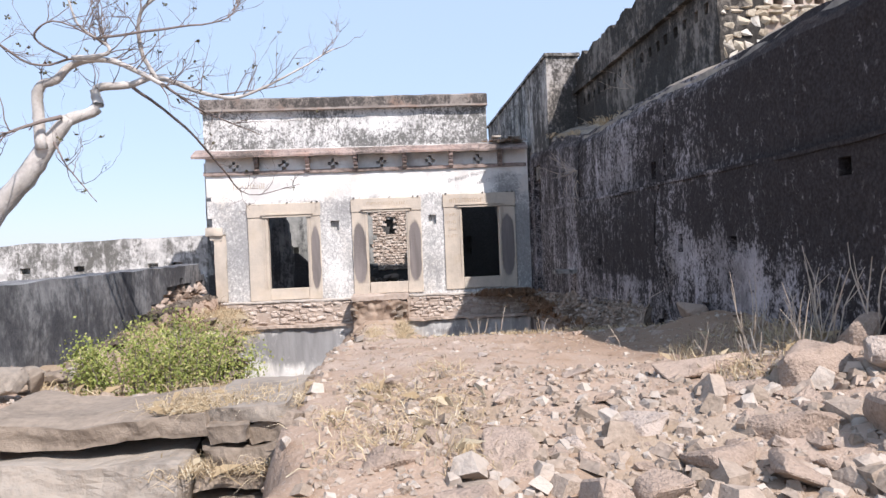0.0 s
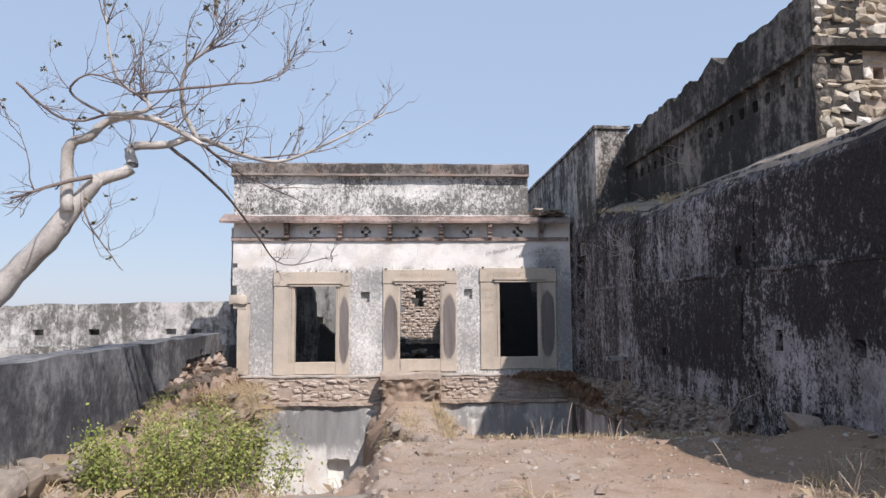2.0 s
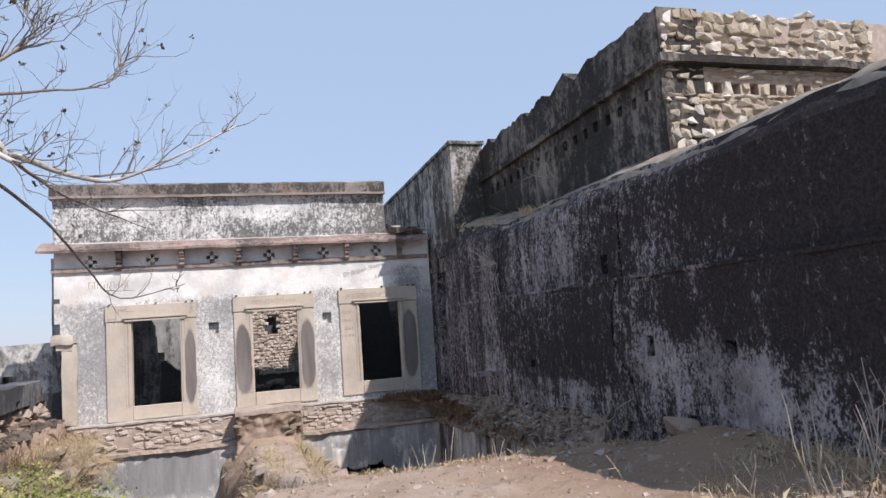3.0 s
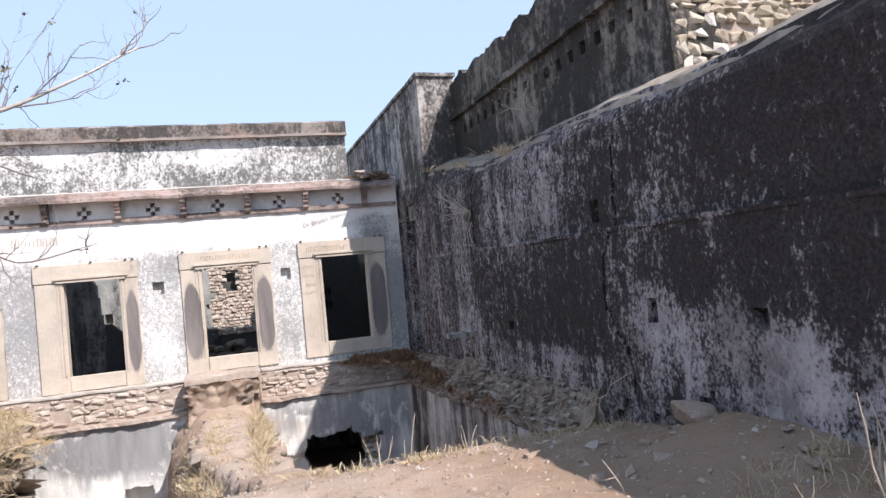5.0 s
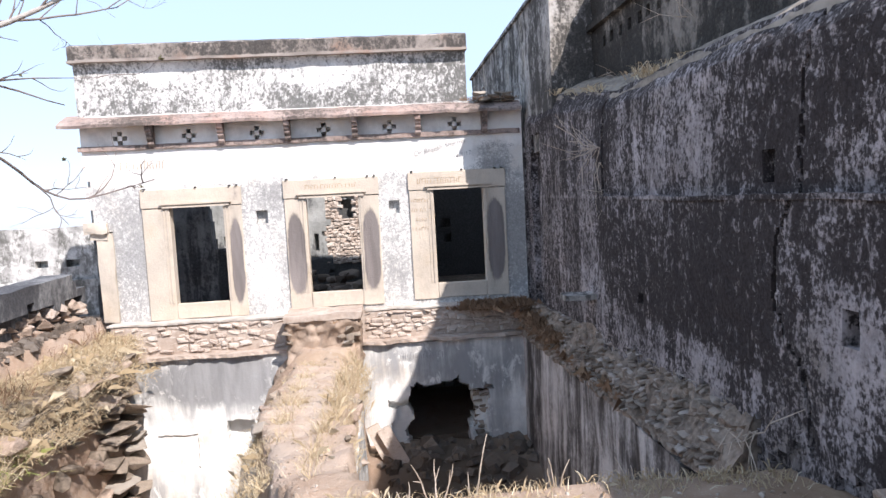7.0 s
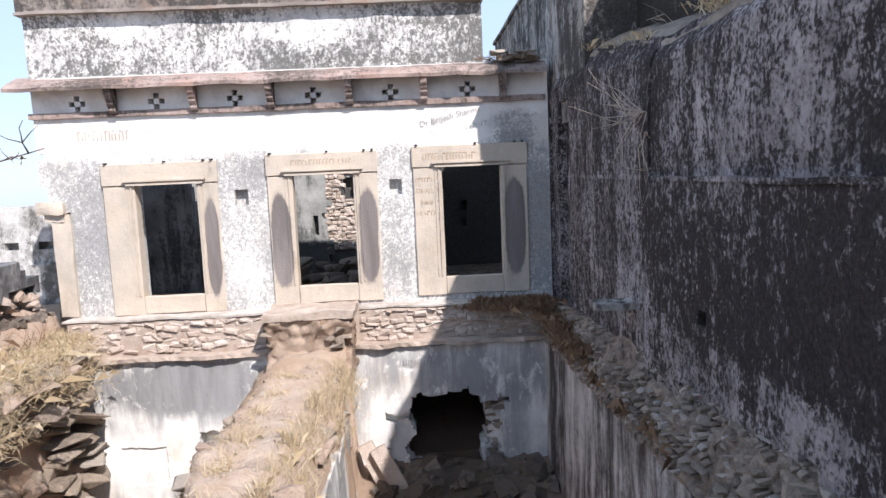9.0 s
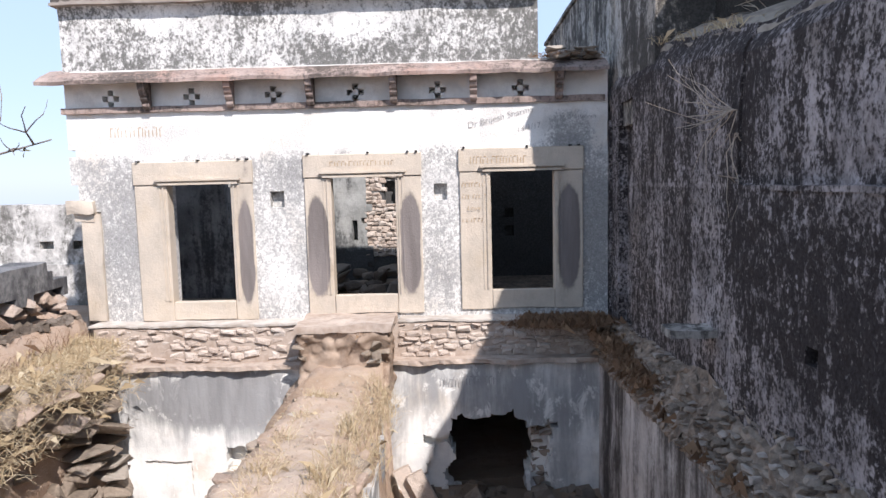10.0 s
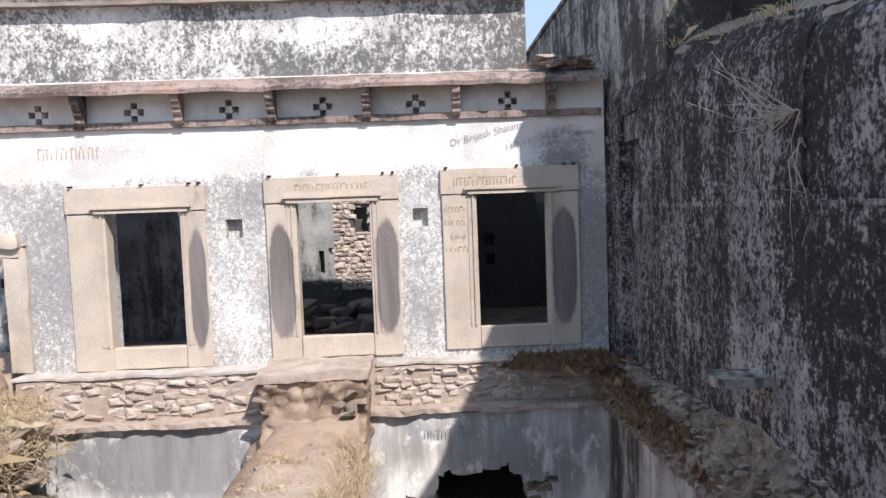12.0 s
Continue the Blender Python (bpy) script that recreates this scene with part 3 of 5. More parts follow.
def bracket():
    """A stepped stone bracket that carries the eave."""
    bm = bmesh.new()
    prof = [(0.0, 3.0), (-0.07, 3.0), (-0.095, 3.035), (-0.085, 3.075), (-0.11, 3.09), (-0.135, 3.125), (-0.125, 3.15), (-0.155, 3.165),
            (-0.17, 3.20), (-0.16, 3.215), (-0.20, 3.225), (-0.21, 3.315), (0.0, 3.36)]
    a = [bm.verts.new((-0.045, y, z)) for y, z in prof]
    b = [bm.verts.new((0.045, y, z)) for y, z in prof]
    bm.faces.new(a)
    bm.faces.new(b[::-1])
    for k in range(len(prof)):
        j = (k + 1) % len(prof)
        bm.faces.new((a[k], b[k], b[j], a[j]))
    bmesh.ops.recalc_face_normals(bm, faces=bm.faces)
    bmesh.ops.bevel(bm, geom=[e for e in bm.edges if e.calc_length() > 0.07], offset=0.006, segments=1, affect="EDGES")
    ob = part("eave_bracket", bm, EAVE)
    return tagged(ob, "stepped carved stone bracket carrying the eave", "bracket", "brackets under the eave")


first = bracket()
first.location = (-2.68, FY - 0.02, 0)
for k, x in enumerate((-1.62, -0.60, 0.44, 1.44, 2.50)):
    copy_thing(first, pose(x, FY - 0.02, 0, 0, 0, (2, -1, 1, -2, 1)[k]))


def parapet():
    us = steps(-3.78, 2.26, 0.1)
    vs = steps(3.42, 4.56, 0.095)

    def place(u, v, d):
        y = FY + 0.03 + d
        if v > 4.33 and d < 0.2:
            y -= 0.07
        if 4.24 < v <= 4.33 and d < 0.2:
            y -= 0.02
        if v > 4.5:
            y += 0.02 if d < 0.2 else -0.03
        z = v + (0.025 * noise.noise(Vector((u * 2, 0, 8))) if v > 4.5 else 0)
        return Vector((u, y + 0.014 * noise.noise(Vector((u * 3, 1, v * 3))), z))

    bm = wall_cells(us, vs, lambda u, v: 0.0, place, 0.30)
    structure(part("wall_parapet", bm, PARAPET), "white parapet blotched with black lichen", "wall")
    bm = bmesh.new()
    rings = []
    prof = ((FY - 0.10, 4.30), (FY - 0.10, 4.335), (FY - 0.05, 4.345), (FY - 0.055, 4.545), (FY + 0.05, 4.59), (FY + 0.31, 4.585), (FY + 0.36, 4.54), (FY + 0.36, 4.30))
    for x in steps(-3.82, 2.28, 0.12):
        rings.append([bm.verts.new(wobble((x, y, z), 0.012, 3.1)) for y, z in prof])
    n = len(prof)
    for a, b in zip(rings, rings[1:]):
        for k in range(n):
            bm.faces.new((a[k], a[(k + 1) % n], b[(k + 1) % n], b[k]))
    bm.faces.new(rings[0])
    bm.faces.new(rings[-1][::-1])
    bmesh.ops.recalc_face_normals(bm, faces=bm.faces)
    structure(part("trim_parapet_cap", bm, CAP), "brown weathered cap moulding along the parapet", "trim")


parapet()

# ledge and lower storey
bm = bmesh.new()
for lo, hi in (((-3.5, FY - 0.33, 0.250), (-0.78, FY + 0.05, 0.276)), ((0.44, FY - 0.32, 0.256), (3.0, FY + 0.05, 0.280))):
    box(bm, lo, hi)
bmesh.ops.subdivide_edges(bm, edges=[e for e in bm.edges if e.calc_length() > 1.5], cuts=60)
for v in bm.verts:
    chip = 0.05 * max(0.0, noise.noise(Vector((v.co.x * 6, 0, 1)))) + 0.06 * max(0.0, noise.noise(Vector((v.co.x * 1.7, 0, 4))))
    v.co += Vector((0, (chip if v.co.y < FY - 0.2 else 0) + 0.018 * noise.noise(v.co * 4), 0.016 * noise.noise(v.co * 2.5) + 0.008 * noise.noise(v.co * 9)))
structure(part("ledge", bm, WHITE), "lime-washed ledge below the windows, chipped along its edge", "ledge")


def jag(u, v):
    return 0.17 * noise.noise(Vector((u * 3.2, 2, v * 3.2))) + 0.06 * noise.noise(Vector((u * 9, 2, v * 9)))


def lower_wall():
    def depth(u, v):
        j = jag(u, v)
        if v < -0.93 + j and 1.08 - j * 1.2 < u < 2.08 + j:
            return 9
        if v < -1.02 + j and 2.05 < u < 2.45 + j - 0.18 * (-1.02 - v) and v > -2.1 + j:
            return 0.16
        if -1.28 + j * 0.5 < v < -1.18 + j * 0.5 and 0.72 < u < 1.12:
            return 0.14
        if -1.9 + j < v < -1.27 and 0.80 - j < u < 1.1:
            return 0.06
        if -1.78 < u < -1.36 and -1.86 < v < -1.29:
            return 0.22
        if -2.85 < u < -2.25 and -2.0 + 0.3 * j < v < -1.45:
            return 0.03
        return 0.0

    us = breaks(-3.6, 3.02, 0.036, (-1.78, -1.36))
    vs = breaks(-3.0, -0.27, 0.036, (-1.86, -1.29))

    def place(u, v, d):
        s = 0.034
        o = noise.noise_vector(Vector((u * 14, d * 3, v * 14))) * s
        y = FY - 0.42 + d + 0.02 * noise.noise(Vector((u * 1.8, 0, v * 1.8))) - 0.05 * ramp01(-1.0, -3.0, v)
        return Vector((u + (o.x if -3.5 < u < 2.9 else 0), y, v + (o.z if -2.9 < v < -0.3 else 0)))

    bm = wall_cells(us, vs, depth, place, 0.5)
    return structure(part("wall_lower", bm, LOWER), "streaked white plaster wall of the sunken court with a broken hole", "wall")


LOWERWALL = lower_wall()

# overhanging slab edge above the lower wall, and the backing of the rubble band
bm = bmesh.new()
box(bm, (-3.3, FY - 0.50, -0.275), (-0.70, FY - 0.1, -0.22))
box(bm, (0.36, FY - 0.50, -0.245), (3.0, FY - 0.1, -0.19))
bmesh.ops.subdivide_edges(bm, edges=[e for e in bm.edges if e.calc_length() > 1.5], cuts=40)
for v in bm.verts:
    v.co += Vector((0, 0.07 * noise.noise(v.co * 3.3) + 0.03 * noise.noise(v.co * 11), 0.02 * noise.noise(v.co * 3)))
structure(part("trim_slab_edge", bm, MORTAR), "broken stone slab edge above the lower wall", "trim")
bm = bmesh.new()
box(bm, (-3.45, FY - 0.30, -0.24), (3.08, FY + 0.5, 0.24))
BAND = structure(part("wall_rubble_band", bm, MORTAR), "band of rubble masonry stripped of its plaster", "wall")

# rooms behind the facade
bm = bmesh.new()
box(bm, (-3.93, FY + 0.52, -0.1), (3.2, 18.4, 0.30), 6, 0.05, 2)
structure(part("floor_upper", bm, DEBRIS), "earth-covered floor of the roofless hall", "floor")
bm = bmesh.new()
box(bm, (-4.0, FY + 0.06, -3.0), (3.3, 18.4, -1.98), 6, 0.06, 2)
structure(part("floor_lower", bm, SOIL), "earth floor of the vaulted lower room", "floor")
bm = bmesh.new()
box(bm, (-4.0, 17.6, -3.0), (3.3, 17.9, -0.12))
box(bm, (-4.05, FY + 0.1, -3.0), (-3.8, 17.9, -0.12))
box(bm, (3.05, FY - 0.38, -3.0), (3.3, 17.9, -0.12))
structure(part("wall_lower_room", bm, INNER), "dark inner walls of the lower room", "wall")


def back_wall():
    rects = [(-0.08, 0.15, 1.64, 2.04, 0.22), (-0.66, -0.57, 1.0, 1.36, 0.25), (-0.2, -0.08, 1.02, 1.14, 0.2), (0.0, 0.1, 1.30, 1.40, 0.2),
             (2.02, 2.20, 1.34, 1.52, 0.2), (2.05, 2.2, 1.02, 1.2, 0.2), (-2.5, -2.35, 1.2, 1.4, 0.2), (-3.0, -2.85, 0.95, 1.35, 0.2), (0.25, 0.33, 0.9, 1.3, 0.2)]
    us = breaks(-4.3, 3.2, 0.1, [e for r in rects for e in r[:2]])
    vs = breaks(0.2, 3.35, 0.1, [e for r in rects for e in r[2:4]])

    def place(u, v, d):
        z = v + (0.22 * noise.noise(Vector((u * 1.3, 5, 0))) if v > 3.2 else 0)
        return Vector((u, 18.0 + d + 0.02 * noise.noise(Vector((u * 3, 3, v * 3))), z))

    def depth(u, v):
        e = inside(u, v, rects)
        if e:
            return e
        return 0.0 if u < -0.42 + 0.3 * noise.noise(Vector((u, 0, v * 3))) else 0.06

    bm = wall_cells(us, vs, depth, place, 0.4)
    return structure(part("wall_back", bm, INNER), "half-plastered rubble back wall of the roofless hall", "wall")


BACK = back_wall()


def side_wall(name, x0, x1, y0, y1, z0, z1, mat, label):
    bm = bmesh.new()
    box(bm, (x0, y0, z0), (x1, y1, z1), 14, 0.035, 1.7)
    return structure(part(name, bm, mat), label, "wall")


side_wall("wall_hall_side", -3.93, -3.76, FY + 0.56, 18.0, 0.0, 3.3, INNER, "inner side wall of the roofless hall")
bm = bmesh.new()
box(bm, (3.84, 3.6, -0.6), (9.0, 13.2, 2.80), 5, 0.03, 1.5)
structure(part("rampart_terrace", bm, DARKMORTAR), "earth-filled rampart terrace under the upper building", "ground")
# unseen ceiling, added to cut skylight behind the right-hand window
bm = bmesh.new()
box(bm, (1.5, FY + 0.57, 3.36), (3.10, 15.85, 3.55), 3, 0.02, 2)
structure(part("ceiling", bm, SHADEPLASTER), "added dark ceiling keeping skylight out of the end bay", "ceiling")
# unseen partition, added to close the darkened bay
side_wall("wall_hall_bay", 1.5, 1.7, 16.2, 18.0, 0.2, 3.36, SHADEPLASTER, "added dark cross wall closing off the end bay")
bm = wall_cells(steps(-3.86, -1.0, 0.03), steps(0.2, 3.1, 0.03),
                lambda u, v: 0.0 if v < table(u, ((-3.9, 2.95), (-2.75, 2.7), (-2.5, 2.45), (-2.38, 2.0), (-2.28, 1.25), (-1.9, 1.05), (-1.0, 0.9))) + 0.14 * noise.noise(Vector((u * 4, 1, 0))) + 0.06 * noise.noise(Vector((u * 11, 1, 0))) else 9,
                lambda u, v, d: Vector((u, 16.35 + d + 0.03 * noise.noise(Vector((u * 3, d, v * 3))), v)), 0.3)
structure(part("wall_hall_cross", bm, SHADEPLASTER), "broken dark cross wall inside the roofless hall", "wall")


# ---- right-hand wall ----
TOPS = ((-6, 2.97), (6.6, 2.95), (7.6, 3.01), (9.5, 3.02), (10.5, 3.0), (11.7, 3.15), (12.95, 3.31))
CRACK = ((-1, 7.2), (0.7, 7.19), (0.94, 7.23), (1.15, 7.42), (1.37, 7.51), (1.6, 7.48), (1.9, 7.37), (2.2, 7.34), (2.54, 7.32), (2.74, 7.25), (2.9, 7.16))


def right_wall():
    slots = [(6.79, 6.92, 1.17, 1.36, 0.25), (7.60, 7.74, 2.0, 2.2, 0.15), (5.68, 5.82, 1.19, 1.32, 0.2), (4.2, 4.32, 1.7, 1.82, 0.15), (9.6, 9.72, 0.95, 1.05, 0.1)]

    def depth(u, v):
        c = table(v, CRACK) + 0.03 * noise.noise(Vector((0, v * 9, 2)))
        if abs(u - c) < 0.02 + 0.012 * noise.noise(Vector((3, v * 4, 0))) and v > 0.5:
            return 0.12
        e = inside(u, v, slots)
        if e:
            return e
        if 13.62 < u < 14.25 + 0.03 * noise.noise(Vector((0, v * 3, 4))) and 0.25 < v < 2.62:
            return 0.16
        if v > 1.9 + 0.015 * noise.noise(Vector((u * 2, 0, 0))) or u > 10.72:
            return 0.075 if u < 10.72 else 0.055
        if v < 0.55 + 0.35 * noise.noise(Vector((u * 0.9, 4, 0))) - 0.10 * max(0, u - 9):
            return 0.0 if noise.noise(Vector((u * 4, v * 5, 6))) < 0.1 else 0.05
        return 0.0

    us = breaks(3.55, 7.05, 0.055, [e for r in slots for e in r[:2]]) + steps(7.07, 7.58, 0.018) + breaks(7.60, 14.66, 0.055, [e for r in slots for e in r[:2]])
    vs = breaks(-0.35, 2.9, 0.055, [e for r in slots for e in r[2:4]])

    def place(u, v, d):
        top = table(u, TOPS)
        z = v if v < 2.2 else 2.2 + (v - 2.2) * (top - 2.2 + 0.03 * noise.noise(Vector((u * 2.4, 0, 0)))) / 0.7
        back = 0.11 * ramp01(2.72, 2.9, v) if d < 0.5 else 0
        lump = 0.03 * noise.noise(Vector((1, u * 1.1, z * 1.1))) + 0.008 * noise.noise(Vector((1, u * 6, z * 6)))
        return Vector((3.10 + d + back + (lump if d < 0.5 else 0), u, z))

    bm = wall_cells(us, vs, depth, place, 0.75)
    return structure(part("wall_right", bm, RIGHT), "tall soot-black plastered rampart wall, cracked and streaked white", "wall")


right_wall()

bm = bmesh.new()
box(bm, (3.085, 3.6, 1.90), (3.20, 10.74, 1.932))
bmesh.ops.subdivide_edges(bm, edges=[e for e in bm.edges if e.calc_length() > 2], cuts=110)
for v in bm.verts:
    chip = max(0.0, noise.noise(Vector((v.co.y * 2.6, 0, 5)))) * 0.05 + 0.012 * noise.noise(Vector((v.co.y * 9, 0, 5)))
    v.co += Vector((chip if v.co.x < 3.1 else 0.0, 0, 0.012 * noise.noise(v.co * 3) + 0.03 * noise.noise(Vector((0.0, v.co.y * 0.5, 2)))))
structure(part("trim_wall_ledge", bm, RIGHT), "thin worn plaster ledge along the rampart wall", "trim")

# earth on the rampart behind the wall top
bm = bmesh.new()
rows = []
for y in steps(3.6, 12.93, 0.07):
    top = table(y, TOPS)
    rows.append([bm.verts.new((x, y, top + dz + 0.04 * noise.noise(Vector((x * 3, y * 3, 1))) + 0.016 * noise.noise(Vector((x * 11, y * 11, 1))))) for x, dz in ((3.25, -0.05), (3.38, 0.05), (3.58, 0.13), (3.80, 0.2), (3.80, -0.6), (3.25, -0.6))])
for a, b in zip(rows, rows[1:]):
    for k in range(6):
        bm.faces.new((a[k], a[(k + 1) % 6], b[(k + 1) % 6], b[k]))
bm.faces.new(rows[0])
bm.faces.new(rows[-1][::-1])
bmesh.ops.recalc_face_normals(bm, faces=bm.faces)
structure(part("rampart_walk", bm, plain_mat("rampart_earth", (0.33, 0.28, 0.23), (0.17, 0.14, 0.115), 9, 1.0), smooth=True), "earth and mortar along the rampart top", "ground")


def pier():
    us = steps(12.94, 21.0, 0.18)
    vs = steps(2.6, 4.88, 0.12)

    def place(u, v, d):
        return Vector((3.20 + d + 0.012 * noise.noise(Vector((d, u * 3, v * 3))), u + 0.012 * noise.noise(Vector((d * 3, 5, v * 3))), v + (0.03 * noise.noise(Vector((u * 2, d * 3, 0))) if v > 4.8 else 0)))

    bm = wall_cells(us, vs, lambda u, v: 0.15 if 19.1 < u < 19.4 and 4.0 < v < 4.4 else 0.0, place, 0.62)
    structure(part("wall_pier", bm, PIER), "tall grey rampart wall ending in a square pier", "wall")
    bm = bmesh.new()
    box(bm, (3.16, 12.90, 4.86), (3.86, 21.0, 4.92), 10, 0.02, 3)
    structure(part("trim_pier_cap", bm, PIER), "thin worn coping on the pier", "trim")
    bm = bmesh.new()
    box(bm, (3.12, FY - 0.04, -0.3), (3.8, 21.0, 2.7), 12, 0.03, 2)
    structure(part("wall_hall_right", bm, RIGHT), "dark end wall of the hall", "wall")


pier()


# ---- upper building ----
def upper():
    rects = [(7.42 + 0.29 * k, 7.53 + 0.29 * k, 3.82, 3.95, 0.25) for k in range(18)]
    us = breaks(7.18, 13.2, 0.1, [e for r in rects for e in r[:2]])
    vs = breaks(2.6, 4.75, 0.09, [e for r in rects for e in r[2:4]])

    def place(u, v, d):
        z = v + ((0.16 * noise.noise(Vector((u * 2.6, 7, 0))) + 0.06 * noise.noise(Vector((u * 9, 7, 0)))) if v > 4.7 else 0)
        return Vector((3.78 + d + (0.03 * noise.noise(Vector((2, u * 2, v * 2))) + 0.015 * noise.noise(Vector((2, u * 8, v * 8))) if d < 0.4 else 0), u, z))

    bm = wall_cells(us, vs, lambda u, v: inside(u, v, rects), place, 0.5)
    root = structure(part("wall_upper_side", bm, UPPER), "dark eroded side wall of the upper building with beam holes", "wall")
    eyes = [(3.98 + 0.235 * k - 0.055, 3.98 + 0.235 * k + 0.055, 3.82, 3.945, 0.3) for k in range(14)]
    bm = wall_cells(breaks(3.82, 9.0, 0.3, [e for r in eyes for e in r[:2]]), breaks(2.6, 4.72, 0.2, (3.82, 3.945)), lambda u, v: inside(u, v, eyes),
                    lambda u, v, d: Vector((u, 7.20 + d, v)), 0.4)
    front = structure(part("wall_upper_front", bm, MORTAR), "sunlit rubble stone wall of the upper building", "wall")
    bm = bmesh.new()
    box(bm, (3.70, 7.06, 4.11), (9.0, 7.3, 4.19))
    box(bm, (3.70, 7.30, 4.11), (3.9, 13.0, 4.19))
    bmesh.ops.subdivide_edges(bm, edges=[e for e in bm.edges if e.calc_length() > 1.5], cuts=40)
    for v in bm.verts:
        v.co = wobble(v.co, 0.016, 4)
    structure(part("trim_cornice", bm, UPPER), "thin projecting stone cornice of the upper building", "trim")
    return front


UPFRONT = upper()

# right side of the sunken court
bm = wall_cells(breaks(7.6, 14.36, 0.1, ()), breaks(-3.0, -0.05, 0.1, ()), lambda u, v: 0.0 if v < -0.0 - 0.05 * (u - 9.2) + 0.05 * noise.noise(Vector((u * 3, 0, 0))) else 9,
                lambda u, v, d: Vector((2.92 + d - 0.03 * ramp01(-0.5, -3, v) + 0.02 * noise.noise(Vector((3, u * 2, v * 2))), u, v)), 0.2)
structure(part("wall_court_side", bm, PITSIDE), "grey streaked plaster side of the sunken court", "wall")
# eroded masonry between the rampart wall and the court
bm = bmesh.new()
rows = []
for u in steps(7.7, 14.3, 0.06):
    low = -0.02 - 0.05 * (u - 9.2)
    row = []
    for k in range(13):
        v = k / 12
        q = Vector((2.90 + 0.23 * v ** 1.4, u, low + (0.52 + 0.2 * noise.noise(Vector((u * 1.1, 0, 3)))) * v))
        rough = noise.noise_vector(q * 5.5) * 0.07 + noise.noise_vector(q * 15) * 0.06
        row.append(bm.verts.new(q + rough * (1.0 if 0 < k < 12 else 0.4)))
    row.append(bm.verts.new((3.2, u, low + 0.5)))
    row.append(bm.verts.new((3.2, u, low)))
    rows.append(row)
for a, b in zip(rows, rows[1:]):
    for k in range(15):
        bm.faces.new((a[k], a[(k + 1) % 15], b[(k + 1) % 15], b[k]))
bm.faces.new(rows[0])
bm.faces.new(rows[-1][::-1])
bmesh.ops.recalc_face_normals(bm, faces=bm.faces)
ERODED = structure(part("wall_eroded_base", bm, DEBRIS), "eroded dark rubble base of the rampart wall", "wall")
# face of the dividing wall under the path
bm = wall_cells(breaks(8.2, 14.3, 0.1, ()), breaks(-3.0, 0.05, 0.1, ()), lambda u, v: 0.0 if v < table(u, RIDGE) - 0.45 + 0.1 * noise.noise(Vector((u * 3, 1, 0))) else 9,
                lambda u, v, d: Vector((table(u, RIDGE_X) + table(u, RIDGE_W) + 0.03 - d + 0.03 * noise.noise(Vector((4, u * 2, v * 2))), u, v)), 0.25)
structure(part("wall_divider", bm, LOWER), "plastered face of the dividing wall under the earth path", "wall")
# broken landing below the middle window
bm = bmesh.new()
box(bm, (-0.74, 13.90, -0.6), (0.36, FY - 0.02, 0.25), 26, 0.06, 3.3)
for v in bm.verts:
    v.co.y += 0.07 * ramp01(0.2, -0.05, v.co.z) * ramp01(-0.5, -0.2, v.co.z) if v.co.y < 14.2 else 0.0
    v.co += noise.noise_vector(v.co * 9) * 0.045 + noise.noise_vector(v.co * 23) * 0.018
landing = part("landing", bm, EARTH, smooth=True)
bm = bmesh.new()
box(bm, (-0.77, 13.88, 0.245), (0.40, FY - 0.04, 0.335), 9, 0.035, 5)
part("step_slab", bm, MORTAR, landing, "pale worn stone slab on the landing")
structure(landing, "crumbling earth-covered landing below the middle window", "landing")


# ---- left side walls ----
def left_wall():
    us = breaks(-4.0, 14.6, 0.11, ())
    vs = steps(-0.9, 1.13, 0.11)

    def depth(u, v):
        if u > 14.1 and v > 1.13 - 0.25 * ramp01(14.0, 14.5, u) + 0.12 * noise.noise(Vector((u * 3, 2, 0))):
            return 9
        if u > 10.4 and v < 0.12 + 0.62 * ramp01(10.4, 11.6, u) + 0.2 * noise.noise(Vector((u * 1.6, 2, v * 2))):
            return 0.14
        if v < 0.12 + 0.30 * noise.noise(Vector((u * 1.2, 2, v))) + 0.05 * noise.noise(Vector((u * 6, 2, v * 5))):
            return 0.07
        return 0.0

    def place(u, v, d):
        x = -3.22 - 0.043 * u - d
        z = v + (0.03 * noise.noise(Vector((u * 1.5, 0, 0))) if v > 1.05 else 0)
        return Vector((x + 0.025 * noise.noise(Vector((5, u * 1.5, v * 2))) + (0.05 if v > 1.05 and d > 0.3 else 0), u, z))

    bm = wall_cells(us, vs, depth, place, 0.5)
    return structure(part("wall_left", bm, LEFTW), "low dark grey plastered wall with its base worn away", "wall")


LEFT = left_wall()
holes = [(x, x + 0.25, 1.0, 1.14, 0.3) for x in (-9.15, -7.85, -6.05, -5.45, -10.6, -12.2, -13.8)]
bm = wall_cells(breaks(-24.0, -4.2, 0.3, [e for r in holes for e in r[:2]]), breaks(-1.6, 1.72, 0.2, [1.0, 1.14]), lambda u, v: inside(u, v, holes) or (0.0 if v < 0.7 else 0.08),
                lambda u, v, d: Vector((u, 17.5 + d + 0.03 * noise.noise(Vector((u, 0, v * 2))), v + ((0.05 * noise.noise(Vector((u * 1.3, 0, 0))) + 0.013 * (u + 10)) if v > 1.6 else 0))), 0.6)
structure(part("wall_far", bm, FARW), "long pale curtain wall with loopholes", "wall")


